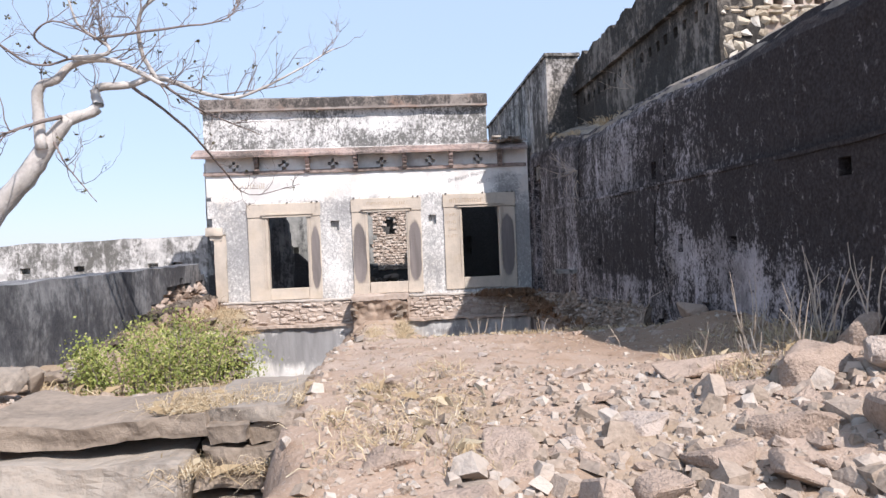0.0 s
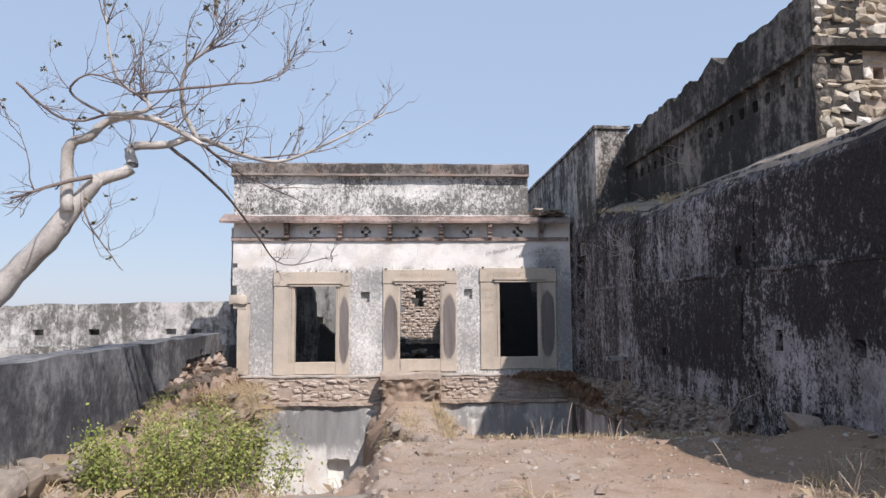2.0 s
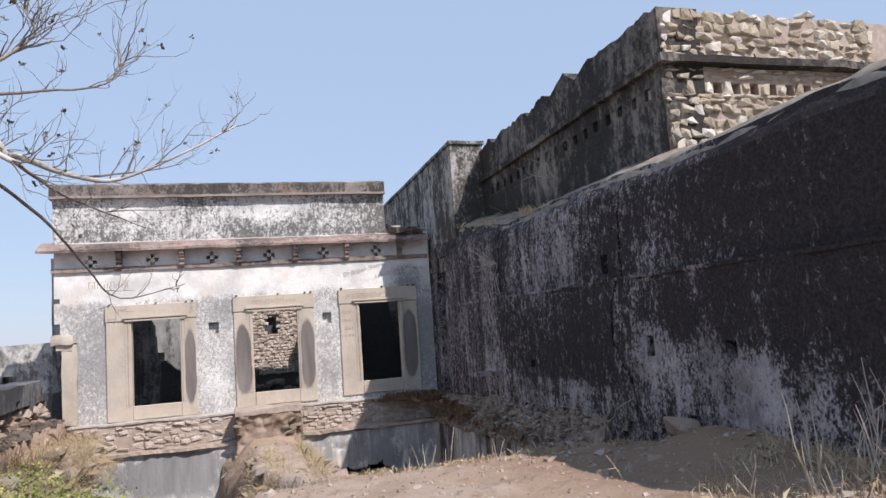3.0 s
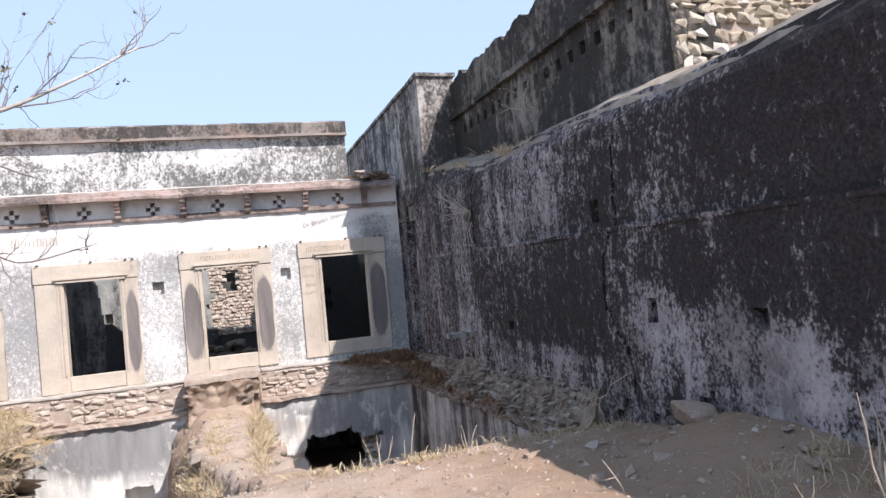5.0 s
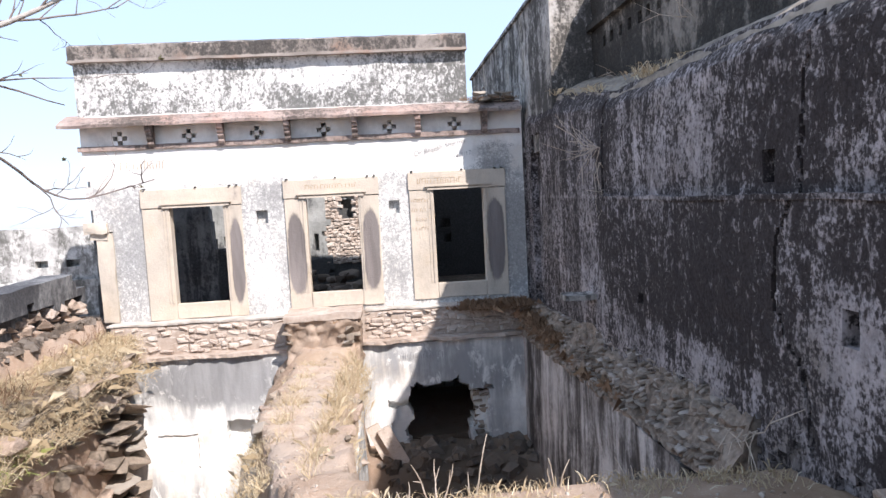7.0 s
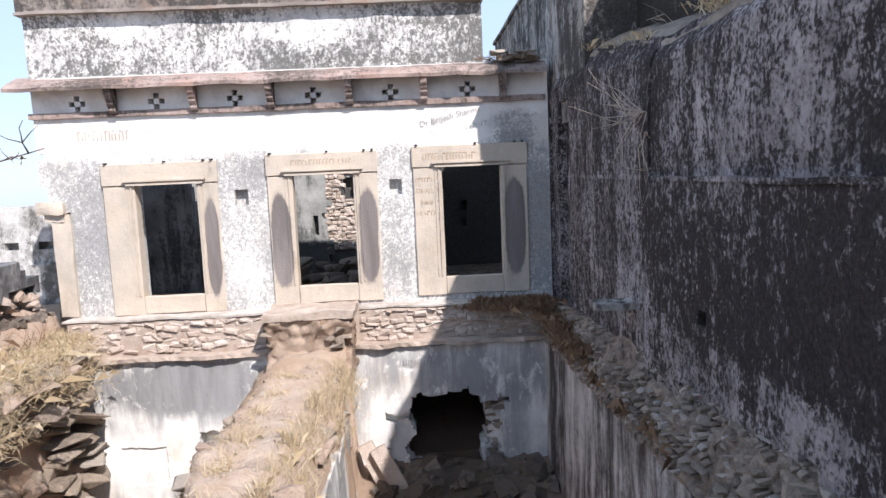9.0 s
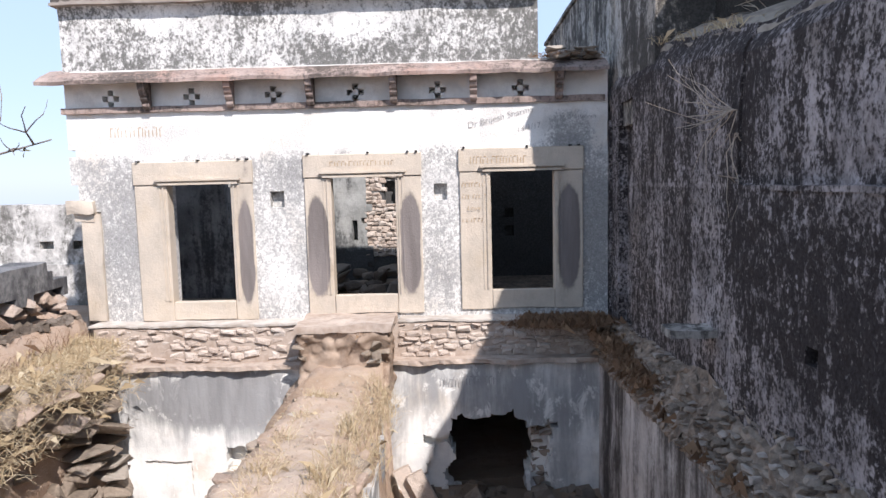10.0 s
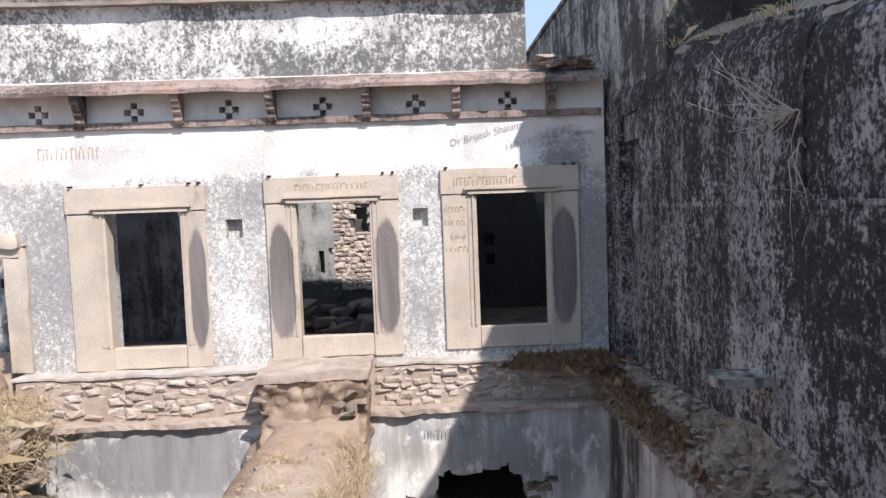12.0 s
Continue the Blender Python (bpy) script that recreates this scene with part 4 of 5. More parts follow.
# ---- tree ----
def limb_points(pts, sub=5, bend=0.012, seed=0):
    """A smooth curve through the joints of a limb, slightly crooked."""
    out = []
    n = len(pts)
    for k in range(n - 1):
        p0, p1, p2, p3 = (Vector(pts[max(0, min(n - 1, k + d))]) for d in (-1, 0, 1, 2))
        for s in range(sub):
            t = s / sub
            q = 0.5 * (2 * p1 + (p2 - p0) * t + (2 * p0 - 5 * p1 + 4 * p2 - p3) * t * t + (3 * p1 - p0 - 3 * p2 + p3) * t ** 3)
            out.append(q + noise.noise_vector(q * 7 + Vector((seed, 0, 0))) * bend)
    out.append(Vector(pts[-1]))
    return out


def add_limb(bm, pts, r0, r1, seed, sides=7):
    curve = limb_points(pts, 5, 0.012, seed)
    n = len(curve)
    radii = [(r0 + (r1 - r0) * k / (n - 1)) * (1 + 0.16 * noise.noise(curve[k] * 9)) for k in range(n)]
    tube(bm, curve, radii, sides)
    return curve


def twig(bm, leaves, start, way, length, radius, rng, level):
    pts, p, d = [Vector(start)], Vector(start), Vector(way).normalized()
    n = 5
    for _ in range(n):
        d = (d + Vector([rng.uniform(-0.38, 0.38) for _ in range(3)]) + Vector((0, 0, 0.10))).normalized()
        p = p + d * length / n
        pts.append(p.copy())
    tube(bm, pts, [radius * (1 - 0.75 * k / n) for k in range(n + 1)], 4)
    if level > 0:
        for _ in range(rng.choice((2, 3, 3))):
            k = rng.randint(1, n)
            side = (d + Vector([rng.uniform(-0.9, 0.9), rng.uniform(-0.7, 0.7), rng.uniform(-0.7, 0.9)])).normalized()
            twig(bm, leaves, pts[k], side, length * rng.uniform(0.4, 0.75), radius * 0.55, rng, level - 1)
    elif rng.random() < 0.16:
        for _ in range(rng.randint(3, 5)):
            leaf(leaves, p, rng.uniform(0.03, 0.055), rng)


def leaf(bm, p, size, rng, up=0.2):
    d = Vector([rng.uniform(-1, 1), rng.uniform(-1, 1), rng.uniform(-0.7, 0.7) + up]).normalized()
    s = d.cross(Vector([rng.uniform(-1, 1) for _ in range(3)])).normalized() * size * 0.32
    a = Vector(p)
    tip, mid = a + d * size, a + d * size * 0.5
    lift = s.cross(d).normalized() * size * 0.1
    v = [bm.verts.new(q) for q in (a, mid + s + lift, tip, mid - s + lift)]
    bm.faces.new(v)


def tree():
    root = tagged(new("bare_tree"), "nearly leafless pale-barked tree reaching over a low wall", "tree")
    root.location = (-5.0, 7.5, -0.2)
    inv = Matrix.Translation(Vector((0.03, 0.0, 0.10)) - root.location)
    rng = random.Random(5)
    limbs = (
        ((-3.54, 7.5, 2.42), (-3.56, 7.5, 3.02), (-3.37, 7.5, 3.15), (-3.16, 7.5, 3.32), (-2.73, 7.4, 3.31), (-2.24, 7.5, 3.06)),
        ((-3.32, 7.6, 2.74), (-3.05, 7.7, 2.88), (-3.07, 7.8, 3.12), (-2.74, 7.9, 3.18), (-2.5, 8.0, 3.28), (-1.96, 8.3, 3.13), (-1.5, 8.4, 3.17), (-0.52, 8.6, 3.74)),
        ((-2.35, 7.6, 3.14), (-2.48, 7.5, 3.45), (-2.42, 7.4, 3.83), (-2.07, 7.3, 4.09), (-2.13, 7.2, 4.3)),
        ((-3.14, 7.4, 3.35), (-2.77, 7.3, 3.35), (-2.76, 7.3, 3.46), (-3.0, 7.2, 3.65), (-3.08, 7.1, 4.2)),
        ((-2.74, 7.9, 3.16), (-2.37, 8.6, 2.81), (-2.14, 9.4, 2.37), (-1.9, 9.9, 2.06), (-1.2, 10.0, 2.2)),
        ((-2.37, 7.8, 3.16), (-2.07, 8.4, 2.95), (-1.47, 9.0, 2.73)),
        ((-3.33, 7.5, 2.76), (-3.6, 7.3, 2.63), (-3.85, 7.1, 2.48)),
        ((-2.86, 7.25, 3.50), (-2.08, 7.5, 3.69), (-1.61, 7.7, 3.84), (-1.41, 7.8, 4.22)),
        ((-3.17, 7.35, 3.34), (-3.42, 7.2, 3.5), (-3.18, 7.1, 3.64), (-2.81, 7.2, 3.49)),
        ((-3.45, 7.55, 2.52), (-3.29, 7.5, 2.23), (-2.96, 7.4, 1.84)),
        ((-3.8, 7.0, 3.52), (-3.52, 7.3, 3.27), (-3.14, 7.4, 3.34)),
        ((-1.96, 8.3, 3.13), (-1.5, 8.8, 3.3), (-1.15, 9.3, 3.5)),
    )
    radii = ((0.062, 0.022), (0.068, 0.008), (0.028, 0.006), (0.028, 0.007), (0.020, 0.004), (0.018, 0.004), (0.024, 0.010), (0.015, 0.004), (0.014, 0.006), (0.013, 0.004), (0.012, 0.012), (0.012, 0.004))
    bm = bmesh.new()
    add_limb(bm, ((-5.0, 7.5, -0.3), (-4.75, 7.5, 0.8), (-4.3, 7.6, 1.55), (-3.78, 7.6, 2.13), (-3.54, 7.6, 2.47), (-3.30, 7.6, 2.76)), 0.17, 0.066, 1, 10)
    trunk = part("trunk", bm, BARK, root, "", True)
    trunk.matrix_local = inv
    leaves = bmesh.new()
    twigs = bmesh.new()
    for k, (pts, (r0, r1)) in enumerate(zip(limbs, radii)):
        bm = bmesh.new()
        curve = add_limb(bm, pts, r0, r1, k * 3.1)
        ob = part("limb", bm, BARK if r0 > 0.025 else TWIG, root, "", True)
        ob.matrix_local = inv
        count = max(4, round(len(curve) * (0.5 if k not in (2, 3, 7) else 0.9)))
        for _ in range(count):
            i = rng.randint(len(curve) // 4, len(curve) - 1)
            way = (curve[i] - curve[max(0, i - 1)]).normalized() if i else Vector((0, 0, 1))
            way = way * 0.6 + Vector((rng.uniform(-0.5, 0.8), rng.uniform(-0.5, 0.6), rng.uniform(-0.25, 0.8)))
            twig(twigs, leaves, curve[i], way, rng.uniform(0.25, 0.7), min(0.008, r0 * 0.4), rng, 2 if rng.random() < 0.4 else 1)
    ob = tagged(part("twig_mass", twigs, TWIG, root), kind="stuff")
    ob.matrix_local = inv
    ob = tagged(part("leaves", leaves, DEADLEAF, root, "few withered leaf tufts"), kind="stuff")
    ob.matrix_local = inv


tree()


# ---- bush ----
def bush():
    root = tagged(new("green_bush"), "leafy light-green bush growing at the edge of the pit", "bush")
    root.location = (-2.1, 6.75, 0.05)
    rng = random.Random(8)
    stems, crown = bmesh.new(), bmesh.new()
    for k in range(46):
        a, r = rng.uniform(0, 6.28), rng.uniform(0.05, 1.0) ** 0.6
        foot = Vector((r * 0.75 * math.cos(a), r * 0.35 * math.sin(a), -0.25))
        h = (0.68 - 0.28 * r) * rng.uniform(0.75, 1.1)
        top = foot + Vector((0.25 * r * math.cos(a) + rng.uniform(-0.12, 0.12), 0.15 * math.sin(a) + rng.uniform(-0.1, 0.1), h + 0.25))
        mid = (foot + top) / 2 + Vector((rng.uniform(-0.06, 0.06), rng.uniform(-0.06, 0.06), 0))
        tube(stems, [foot, mid, top], [0.009, 0.006, 0.003], 4)
        for _ in range(240):
            t = rng.uniform(0.35, 1.05)
            p = foot.lerp(top, t) + Vector([rng.gauss(0, 0.075) for _ in range(3)])
            leaf(crown, p, rng.uniform(0.018, 0.040), rng, 0.3)
    tagged(part("stem_mass", stems, TWIG, root), kind="stuff")
    tagged(part("foliage", crown, LEAF, root), kind="stuff")


bush()


# ---- dry grass and weeds ----
def blades(bm, spots, h, spread, rng, droop=0.5, width=0.006):
    for p in spots:
        d = Vector((rng.gauss(0, spread), rng.gauss(0, spread), 1.0)).normalized()
        hh = h * rng.uniform(0.45, 1.15)
        side = d.cross(Vector((rng.uniform(-1, 1), rng.uniform(-1, 1), 0.1))).normalized() * width
        mid = Vector(p) + d * hh * 0.55
        tip = mid + (d + Vector((d.x, d.y, -droop))) * hh * 0.45
        v = [bm.verts.new(q) for q in (Vector(p) - side, Vector(p) + side, mid + side * 0.7, tip, mid - side * 0.7)]
        bm.faces.new(v)


def grass(label, mat, spots, h, spread, seed, droop=0.5, width=0.0032):
    bm = bmesh.new()
    blades(bm, spots, h, spread, random.Random(seed), droop, width)
    return tagged(part("dry_grass", bm, mat), label, "grass", "", "stuff")


def scatter(count, seed, x, y, clump=0.0, zfun=None):
    rng = random.Random(seed)
    out, c = [], None
    for k in range(count):
        if clump and k % 26:
            p = (c[0] + rng.gauss(0, clump), c[1] + rng.gauss(0, clump))
        else:
            p = c = (rng.uniform(*x), rng.uniform(*y))
        out.append((p[0], p[1], (zfun(*p) if zfun else height(*p)) - 0.01))
    return out


grass("straw-coloured dry grass hanging over the rubble bank", DRY, scatter(9000, 21, (-3.75, -2.8), (9.4, 14.2), 0.09, lambda x, y: 0.10 + 0.14 * ramp01(-3.1, -3.7, x) - 0.55 * ramp01(-3.05, -2.6, x + 0.2 * ramp01(12.5, 11.0, y))), 0.25, 1.1, 1, 1.2, 0.003)
grass("rusty dead weeds at the foot of the low wall", RUSTGRASS, scatter(260, 22, (-3.7, -2.95), (10.2, 14.2), 0.14, lambda x, y: 0.24 + 0.1 * noise.noise(Vector((x * 4, y * 2, 0)))), 0.42, 0.5, 2, 0.6)
grass("dry grass on the flank of the earth path", DRY, scatter(3000, 23, (0.20, 0.46), (8.2, 13.5), 0.05, lambda x, y: table(y, RIDGE) - 1.3 * max(0, x - 0.24)), 0.24, 0.45, 3, 0.6, 0.002)
grass("thin dry grass beside the earth path", DRY, scatter(2600, 24, (-0.52, -0.14), (8.0, 12.9), 0.06, lambda x, y: table(y, RIDGE) - 0.03 - 0.9 * max(0.0, table(y, RIDGE_X) - table(y, RIDGE_L) - x)), 0.20, 0.6, 4, 0.9, 0.0022)
grass("short bleached grass along the edge of the mound", DRY, scatter(1500, 25, (0.4, 3.0), (7.15, 7.6), 0.06), 0.10, 0.5, 5, 0.6, 0.003)
grass("rusty dead grass in the shaded corner", RUSTGRASS, scatter(3600, 26, (2.0, 3.0), (14.2, 14.42), 0.09, lambda x, y: 0.22), 0.26, 0.9, 6, 1.6)
grass("rusty dead grass on the broken masonry of the rampart", RUSTGRASS, scatter(900, 27, (2.94, 3.06), (9.6, 14.2), 0.07, lambda x, y: 0.10 - 0.045 * (y - 9.2) + 0.10 * noise.noise(Vector((0, y * 3, 0)))), 0.20, 0.7, 7, 1.8)
grass("rusty dead grass hanging at the foot of the rampart wall", RUSTGRASS, scatter(4200, 41, (2.96, 3.05), (12.0, 14.3), 0.10, lambda x, y: 0.22 - 0.03 * (y - 9.2) + 0.16 * noise.noise(Vector((0, y * 2, 4)))), 0.22, 0.9, 19, 1.6, 0.003)
grass("rusty dead grass heaped on the broken eave", RUSTGRASS, scatter(500, 43, (2.2, 3.05), (14.5, 14.75), 0.06, lambda x, y: 3.52), 0.10, 1.0, 21, 1.2, 0.002)
grass("rusty dead grass on the crumbling landing", RUSTGRASS, scatter(70, 42, (-0.74, 0.36), (13.9, 14.1), 0.08, lambda x, y: 0.22), 0.14, 0.8, 20, 2.0, 0.004)
grass("straw grass on the rampart top", DRY, scatter(700, 28, (3.16, 3.7), (9.2, 12.9), 0.08, lambda x, y: table(y, TOPS) - 0.01), 0.16, 0.6, 8, 0.8, 0.004)
grass("sparse dry grass on the rock slabs", DRY, scatter(2400, 29, (-1.3, -0.5), (4.08, 4.7), 0.09, lambda x, y: 0.08 + 0.31 * (y > 4.28)), 0.17, 1.0, 9, 0.9, 0.0025)
grass("tangled dry grass among the stones", DRY, scatter(900, 30, (-0.2, 0.6), (3.2, 5.0), 0.10), 0.17, 0.8, 10, 0.8, 0.003)
grass("dry grass at the foot of the rampart", DRY, scatter(1000, 31, (2.2, 3.05), (3.9, 5.2), 0.08), 0.16, 0.5, 11, 0.6, 0.003)
grass("green and yellowing weeds on the rubble bank", LEAF, scatter(800, 38, (-3.5, -3.0), (8.0, 11.2), 0.12, lambda x, y: max(height(x, y), -0.5)), 0.26, 0.7, 18, 0.7)
grass("low weeds on the floor of the pit", LEAF, scatter(700, 32, (-2.9, -1.4), (8.6, 13.6), 0.12), 0.22, 0.7, 12, 0.8)
grass("scattered straw on the trampled soil", DRY, scatter(1300, 33, (-0.3, 3.0), (2.2, 7.2)), 0.05, 1.6, 13, 0.3, 0.002)
grass("dry tufts beside the green bush", DRY, scatter(900, 34, (-3.3, -0.8), (6.0, 7.2), 0.10), 0.22, 0.6, 14, 0.7, 0.004)


def weed(x, y, h, stems, seed, lean=0.25, z=None, way=None, group="dry weeds along the rampart", bow=0.0):
    """Bleached leafless stalks from one root."""
    rng = random.Random(seed)
    z = height(x, y) if z is None else z
    root = tagged(new("dry_weed"), "bleached leafless dry weed stalks standing upright" if way is None else "bleached dead shrub hanging from the wall", "weed", group)
    root.location = (x, y, z - 0.02)
    for k in range(stems):
        bm = bmesh.new()
        d = Vector((rng.gauss(0, lean), rng.gauss(0, lean), 1)) if way is None else Vector(way) + Vector([rng.gauss(0, 0.35) for _ in range(3)])
        d.normalize()
        hh = h * rng.uniform(0.5, 1.1)
        p = Vector((rng.gauss(0, 0.03), rng.gauss(0, 0.03), 0))
        pts = [p]
        for s in range(4):
            d = (d + Vector([rng.gauss(0, 0.10 if way is None else 0.27) for _ in range(3)]) + Vector((0, 0, 0 if way is None else bow))).normalized()
            p = p + d * hh / 4
            pts.append(p)
        tube(bm, pts, [0.006, 0.005, 0.0045, 0.0035, 0.002] if way is None else [0.005, 0.004, 0.003, 0.002, 0.0012], 4)
        if rng.random() < 0.55:
            q = pts[2]
            e = (d + Vector([rng.gauss(0, 0.6) for _ in range(3)])).normalized()
            tube(bm, [q, q + e * hh * 0.2, q + e * hh * 0.36], [0.004, 0.003, 0.0015], 4)
        part("stem", bm, STALK, root)


for k, (x, y, h, n) in enumerate(((2.35, 4.75, 0.30, 4), (2.55, 4.5, 0.55, 5), (2.75, 4.3, 0.42, 6), (2.9, 4.15, 0.65, 6), (2.62, 4.0, 0.40, 4), (2.98, 4.45, 0.6, 5), (3.0, 3.9, 0.7, 5), (2.45, 4.3, 0.25, 5), (2.82, 4.7, 0.35, 4))):
    weed(x, y, h, n, 40 + k, 0.16)
for k, (x, y, h, n) in enumerate(((2.05, 5.75, 0.34, 1), (1.02, 7.45, 0.28, 3), (1.28, 7.45, 0.34, 2), (1.75, 7.45, 0.20, 3), (0.85, 7.4, 0.14, 3), (2.2, 7.45, 0.16, 3))):
    weed(x, y, h, n, 60 + k, 0.2, None, None, "stalks on the edge of the mound")
weed(3.12, 10.78, 0.62, 13, 71, 0, 2.46, (-0.6, 0.7, -0.45), "shrubs on the rampart wall", 0.26)
weed(3.12, 10.76, 0.6, 6, 72, 0, 2.3, (-0.15, 0.2, -0.8), "shrubs on the rampart wall", -0.1)
weed(3.72, 9.9, 0.6, 4, 73, 0, 3.55, (-0.6, -0.3, 0.35), "shrubs on the rampart wall")
weed(3.6, 11.3, 0.4, 3, 74, 0, 3.15, (-0.6, 0.2, 0.35), "shrubs on the rampart wall")
weed(2.95, 7.5, 0.55, 6, 75, 0, 0.55, (-0.5, -0.8, 0.08), "fallen twigs beside the rampart")


# ---- stones ----
ROCKS = pool("rock", lambda r: hull(r, (1, 1, 1), 11, 0.55), 14, LOOSE, 3)
CHIPS = pool("stone", lambda r: hull(r, (1, 1, 1), 11, 0.65), 10, LOOSE, 4)


def rock(x, y, z, size, turn, label="angular grey-brown boulder lying on the mound", seed=0, mat=None, name="boulder", group="boulders on the mound"):
    rng = random.Random(seed)
    bm = hull(rng, size, 14, 0.62)
    bmesh.ops.bevel(bm, geom=bm.edges[:], offset=min(size) * 0.05, segments=1, affect="EDGES")
    ob = part(name, bm, mat or LOOSE)
    ob.matrix_world = pose(x, y, z, *turn)
    return tagged(ob, label, "rock", group)


BIG = ((2.50, 3.75, 0.58, 0.50, 0.42, 0.32, 18), (2.25, 4.35, 0.56, 1.0, 0.30, 0.16, 12), (1.95, 4.55, 0.50, 0.42, 0.16, 0.13, 4), (1.62, 3.05, 0.36, 0.42, 0.34, 0.22, 50),
       (1.20, 2.72, 0.32, 0.34, 0.26, 0.20, 20), (0.66, 3.25, 0.36, 0.46, 0.34, 0.14, 70), (0.98, 2.70, 0.33, 0.32, 0.30, 0.24, 110), (2.85, 3.5, 0.68, 0.42, 0.36, 0.28, 140),
       (2.1, 3.25, 0.42, 0.5, 0.4, 0.22, 30), (1.85, 2.8, 0.40, 0.38, 0.3, 0.2, 80), (2.4, 3.0, 0.52, 0.42, 0.38, 0.26, 10), (0.4, 2.75, 0.28, 0.34, 0.28, 0.2, 60),
       (0.12, 3.3, 0.34, 0.36, 0.26, 0.18, 15), (1.35, 3.5, 0.42, 0.4, 0.28, 0.14, 130), (2.95, 4.0, 0.70, 0.45, 0.35, 0.3, 60), (0.75, 4.0, 0.46, 0.34, 0.24, 0.12, 25),
       (2.15, 3.75, 0.50, 0.5, 0.3, 0.18, 160), (0.18, 4.55, 0.46, 0.32, 0.26, 0.12, 40), (1.3, 4.4, 0.46, 0.28, 0.2, 0.1, 75))
for k, (x, y, z, a, b, c, turn) in enumerate(BIG):
    rock(x, y, height(x, y) + c * (0.16 if y < 2.9 or x > 2.2 else -0.08), (a, b, c), (random.Random(k).uniform(-14, 14), random.Random(k + 9).uniform(-14, 14), turn), seed=100 + k)
rock(2.93, 6.25, 0.61, (0.34, 0.32, 0.22), (8, -6, 20), "pale squared stone lying in the shade of the wall", 91, None, "stone_block", "")
rng = random.Random(12)
for k in range(290):
    y = rng.uniform(1.9, 3.9) if k < 250 else rng.uniform(4.4, 7.0)
    x = rng.uniform(-0.15, 3.0)
    if k < 250 and rng.random() > 0.35 + 0.25 * x:
        x = rng.uniform(0.8, 3.0)
    s = (0.07 + 0.20 * rng.random() ** 2) * (1.0 if y < 2.6 else 0.62 if y < 4.4 else 0.5)
    ob = new("stone", rng.choice(ROCKS))
    ob.matrix_world = pose(x, y, height(x, y) + s * 0.04, rng.uniform(-25, 25), rng.uniform(-25, 25), rng.uniform(0, 360)) @ Matrix.Diagonal((s * rng.uniform(0.9, 1.6), s, s * rng.uniform(0.45, 0.8), 1))
    tagged(ob, "loose angular grey-brown stone on the dusty soil", "stone", "loose stones on the mound")


def gravel(name, count, x, y, size, seed, mat=LOOSE_I, label="small broken stones strewn over the soil"):
    rng = random.Random(seed)
    verts, faces = [], []
    for _ in range(count):
        px, py = rng.uniform(*x), rng.uniform(*y)
        s = rng.uniform(*size) * rng.choice((0.6, 1, 1, 1.6))
        m = pose(px, py, height(px, py) + s * 0.1, rng.uniform(-30, 30), rng.uniform(-30, 30), rng.uniform(0, 360))
        base = len(verts)
        w, d, h = s * rng.uniform(0.7, 1.4), s * rng.uniform(0.6, 1.0), s * rng.uniform(0.3, 0.7)
        for c in ((-1, -1, -1), (1, -0.8, -1), (0.9, 1, -1), (-0.8, 0.9, -1), (-0.6, -0.5, 1), (0.7, -0.6, 0.8), (0.5, 0.6, 1), (-0.7, 0.5, 0.7)):
            verts.append(m @ Vector((c[0] * w / 2 * rng.uniform(0.8, 1.1), c[1] * d / 2 * rng.uniform(0.8, 1.1), c[2] * h / 2)))
        for f in ((0, 1, 5, 4), (1, 2, 6, 5), (2, 3, 7, 6), (3, 0, 4, 7), (4, 5, 6, 7), (3, 2, 1, 0)):
            faces.append([base + i for i in f])
    me = bpy.data.meshes.new(name)
    me.from_pydata(verts, [], faces)
    me.materials.append(mat)
    return tagged(new(name, me), label, "gravel", "", "stuff")


gravel("gravel", 3200, (-0.3, 3.05), (1.5, 4.7), (0.015, 0.06), 31)
gravel("rubble", 240, (0.3, 3.0), (1.7, 3.8), (0.07, 0.15), 37)
gravel("rubble", 500, (-3.75, -3.5), (8.6, 14.2), (0.04, 0.12), 39, SHADESTONE, "rubble of the collapsed bank")
gravel("gravel", 1100, (-0.3, 3.05), (4.6, 7.35), (0.008, 0.03), 36)
gravel("gravel", 450, (-0.6, 0.35), (7.3, 13.7), (0.008, 0.035), 32)
gravel("gravel", 700, (-3.3, -0.3), (2.5, 7.0), (0.02, 0.09), 33)
gravel("rubble", 500, (0.5, 2.85), (8.6, 14.2), (0.06, 0.24), 34, SHADESTONE, "rubble heaped on the floor of the sunken court")
gravel("rubble", 420, (-3.0, -0.9), (8.2, 14.1), (0.05, 0.22), 35, LOOSE_I, "rubble on the floor of the open pit")


def slab(lo, hi, seed, label, cuts=13, group="layered rock slabs"):
    bm = bmesh.new()
    box(bm, lo, hi, cuts, 0.0)
    for v in bm.verts:
        p = v.co.copy()
        v.co = p + noise.noise_vector(p * 1.7 + Vector((seed, 0, 0))) * 0.12 + noise.noise_vector(p * 4.5 + Vector((0, seed, 0))) * 0.05 + noise.noise_vector(p * 13 + Vector((0, seed, 0))) * 0.018
        v.co.z = p.z + (v.co.z - p.z) * 0.45
    ob = part("rock_slab", bm, SLAB)
    return tagged(ob, label, "rock", group)


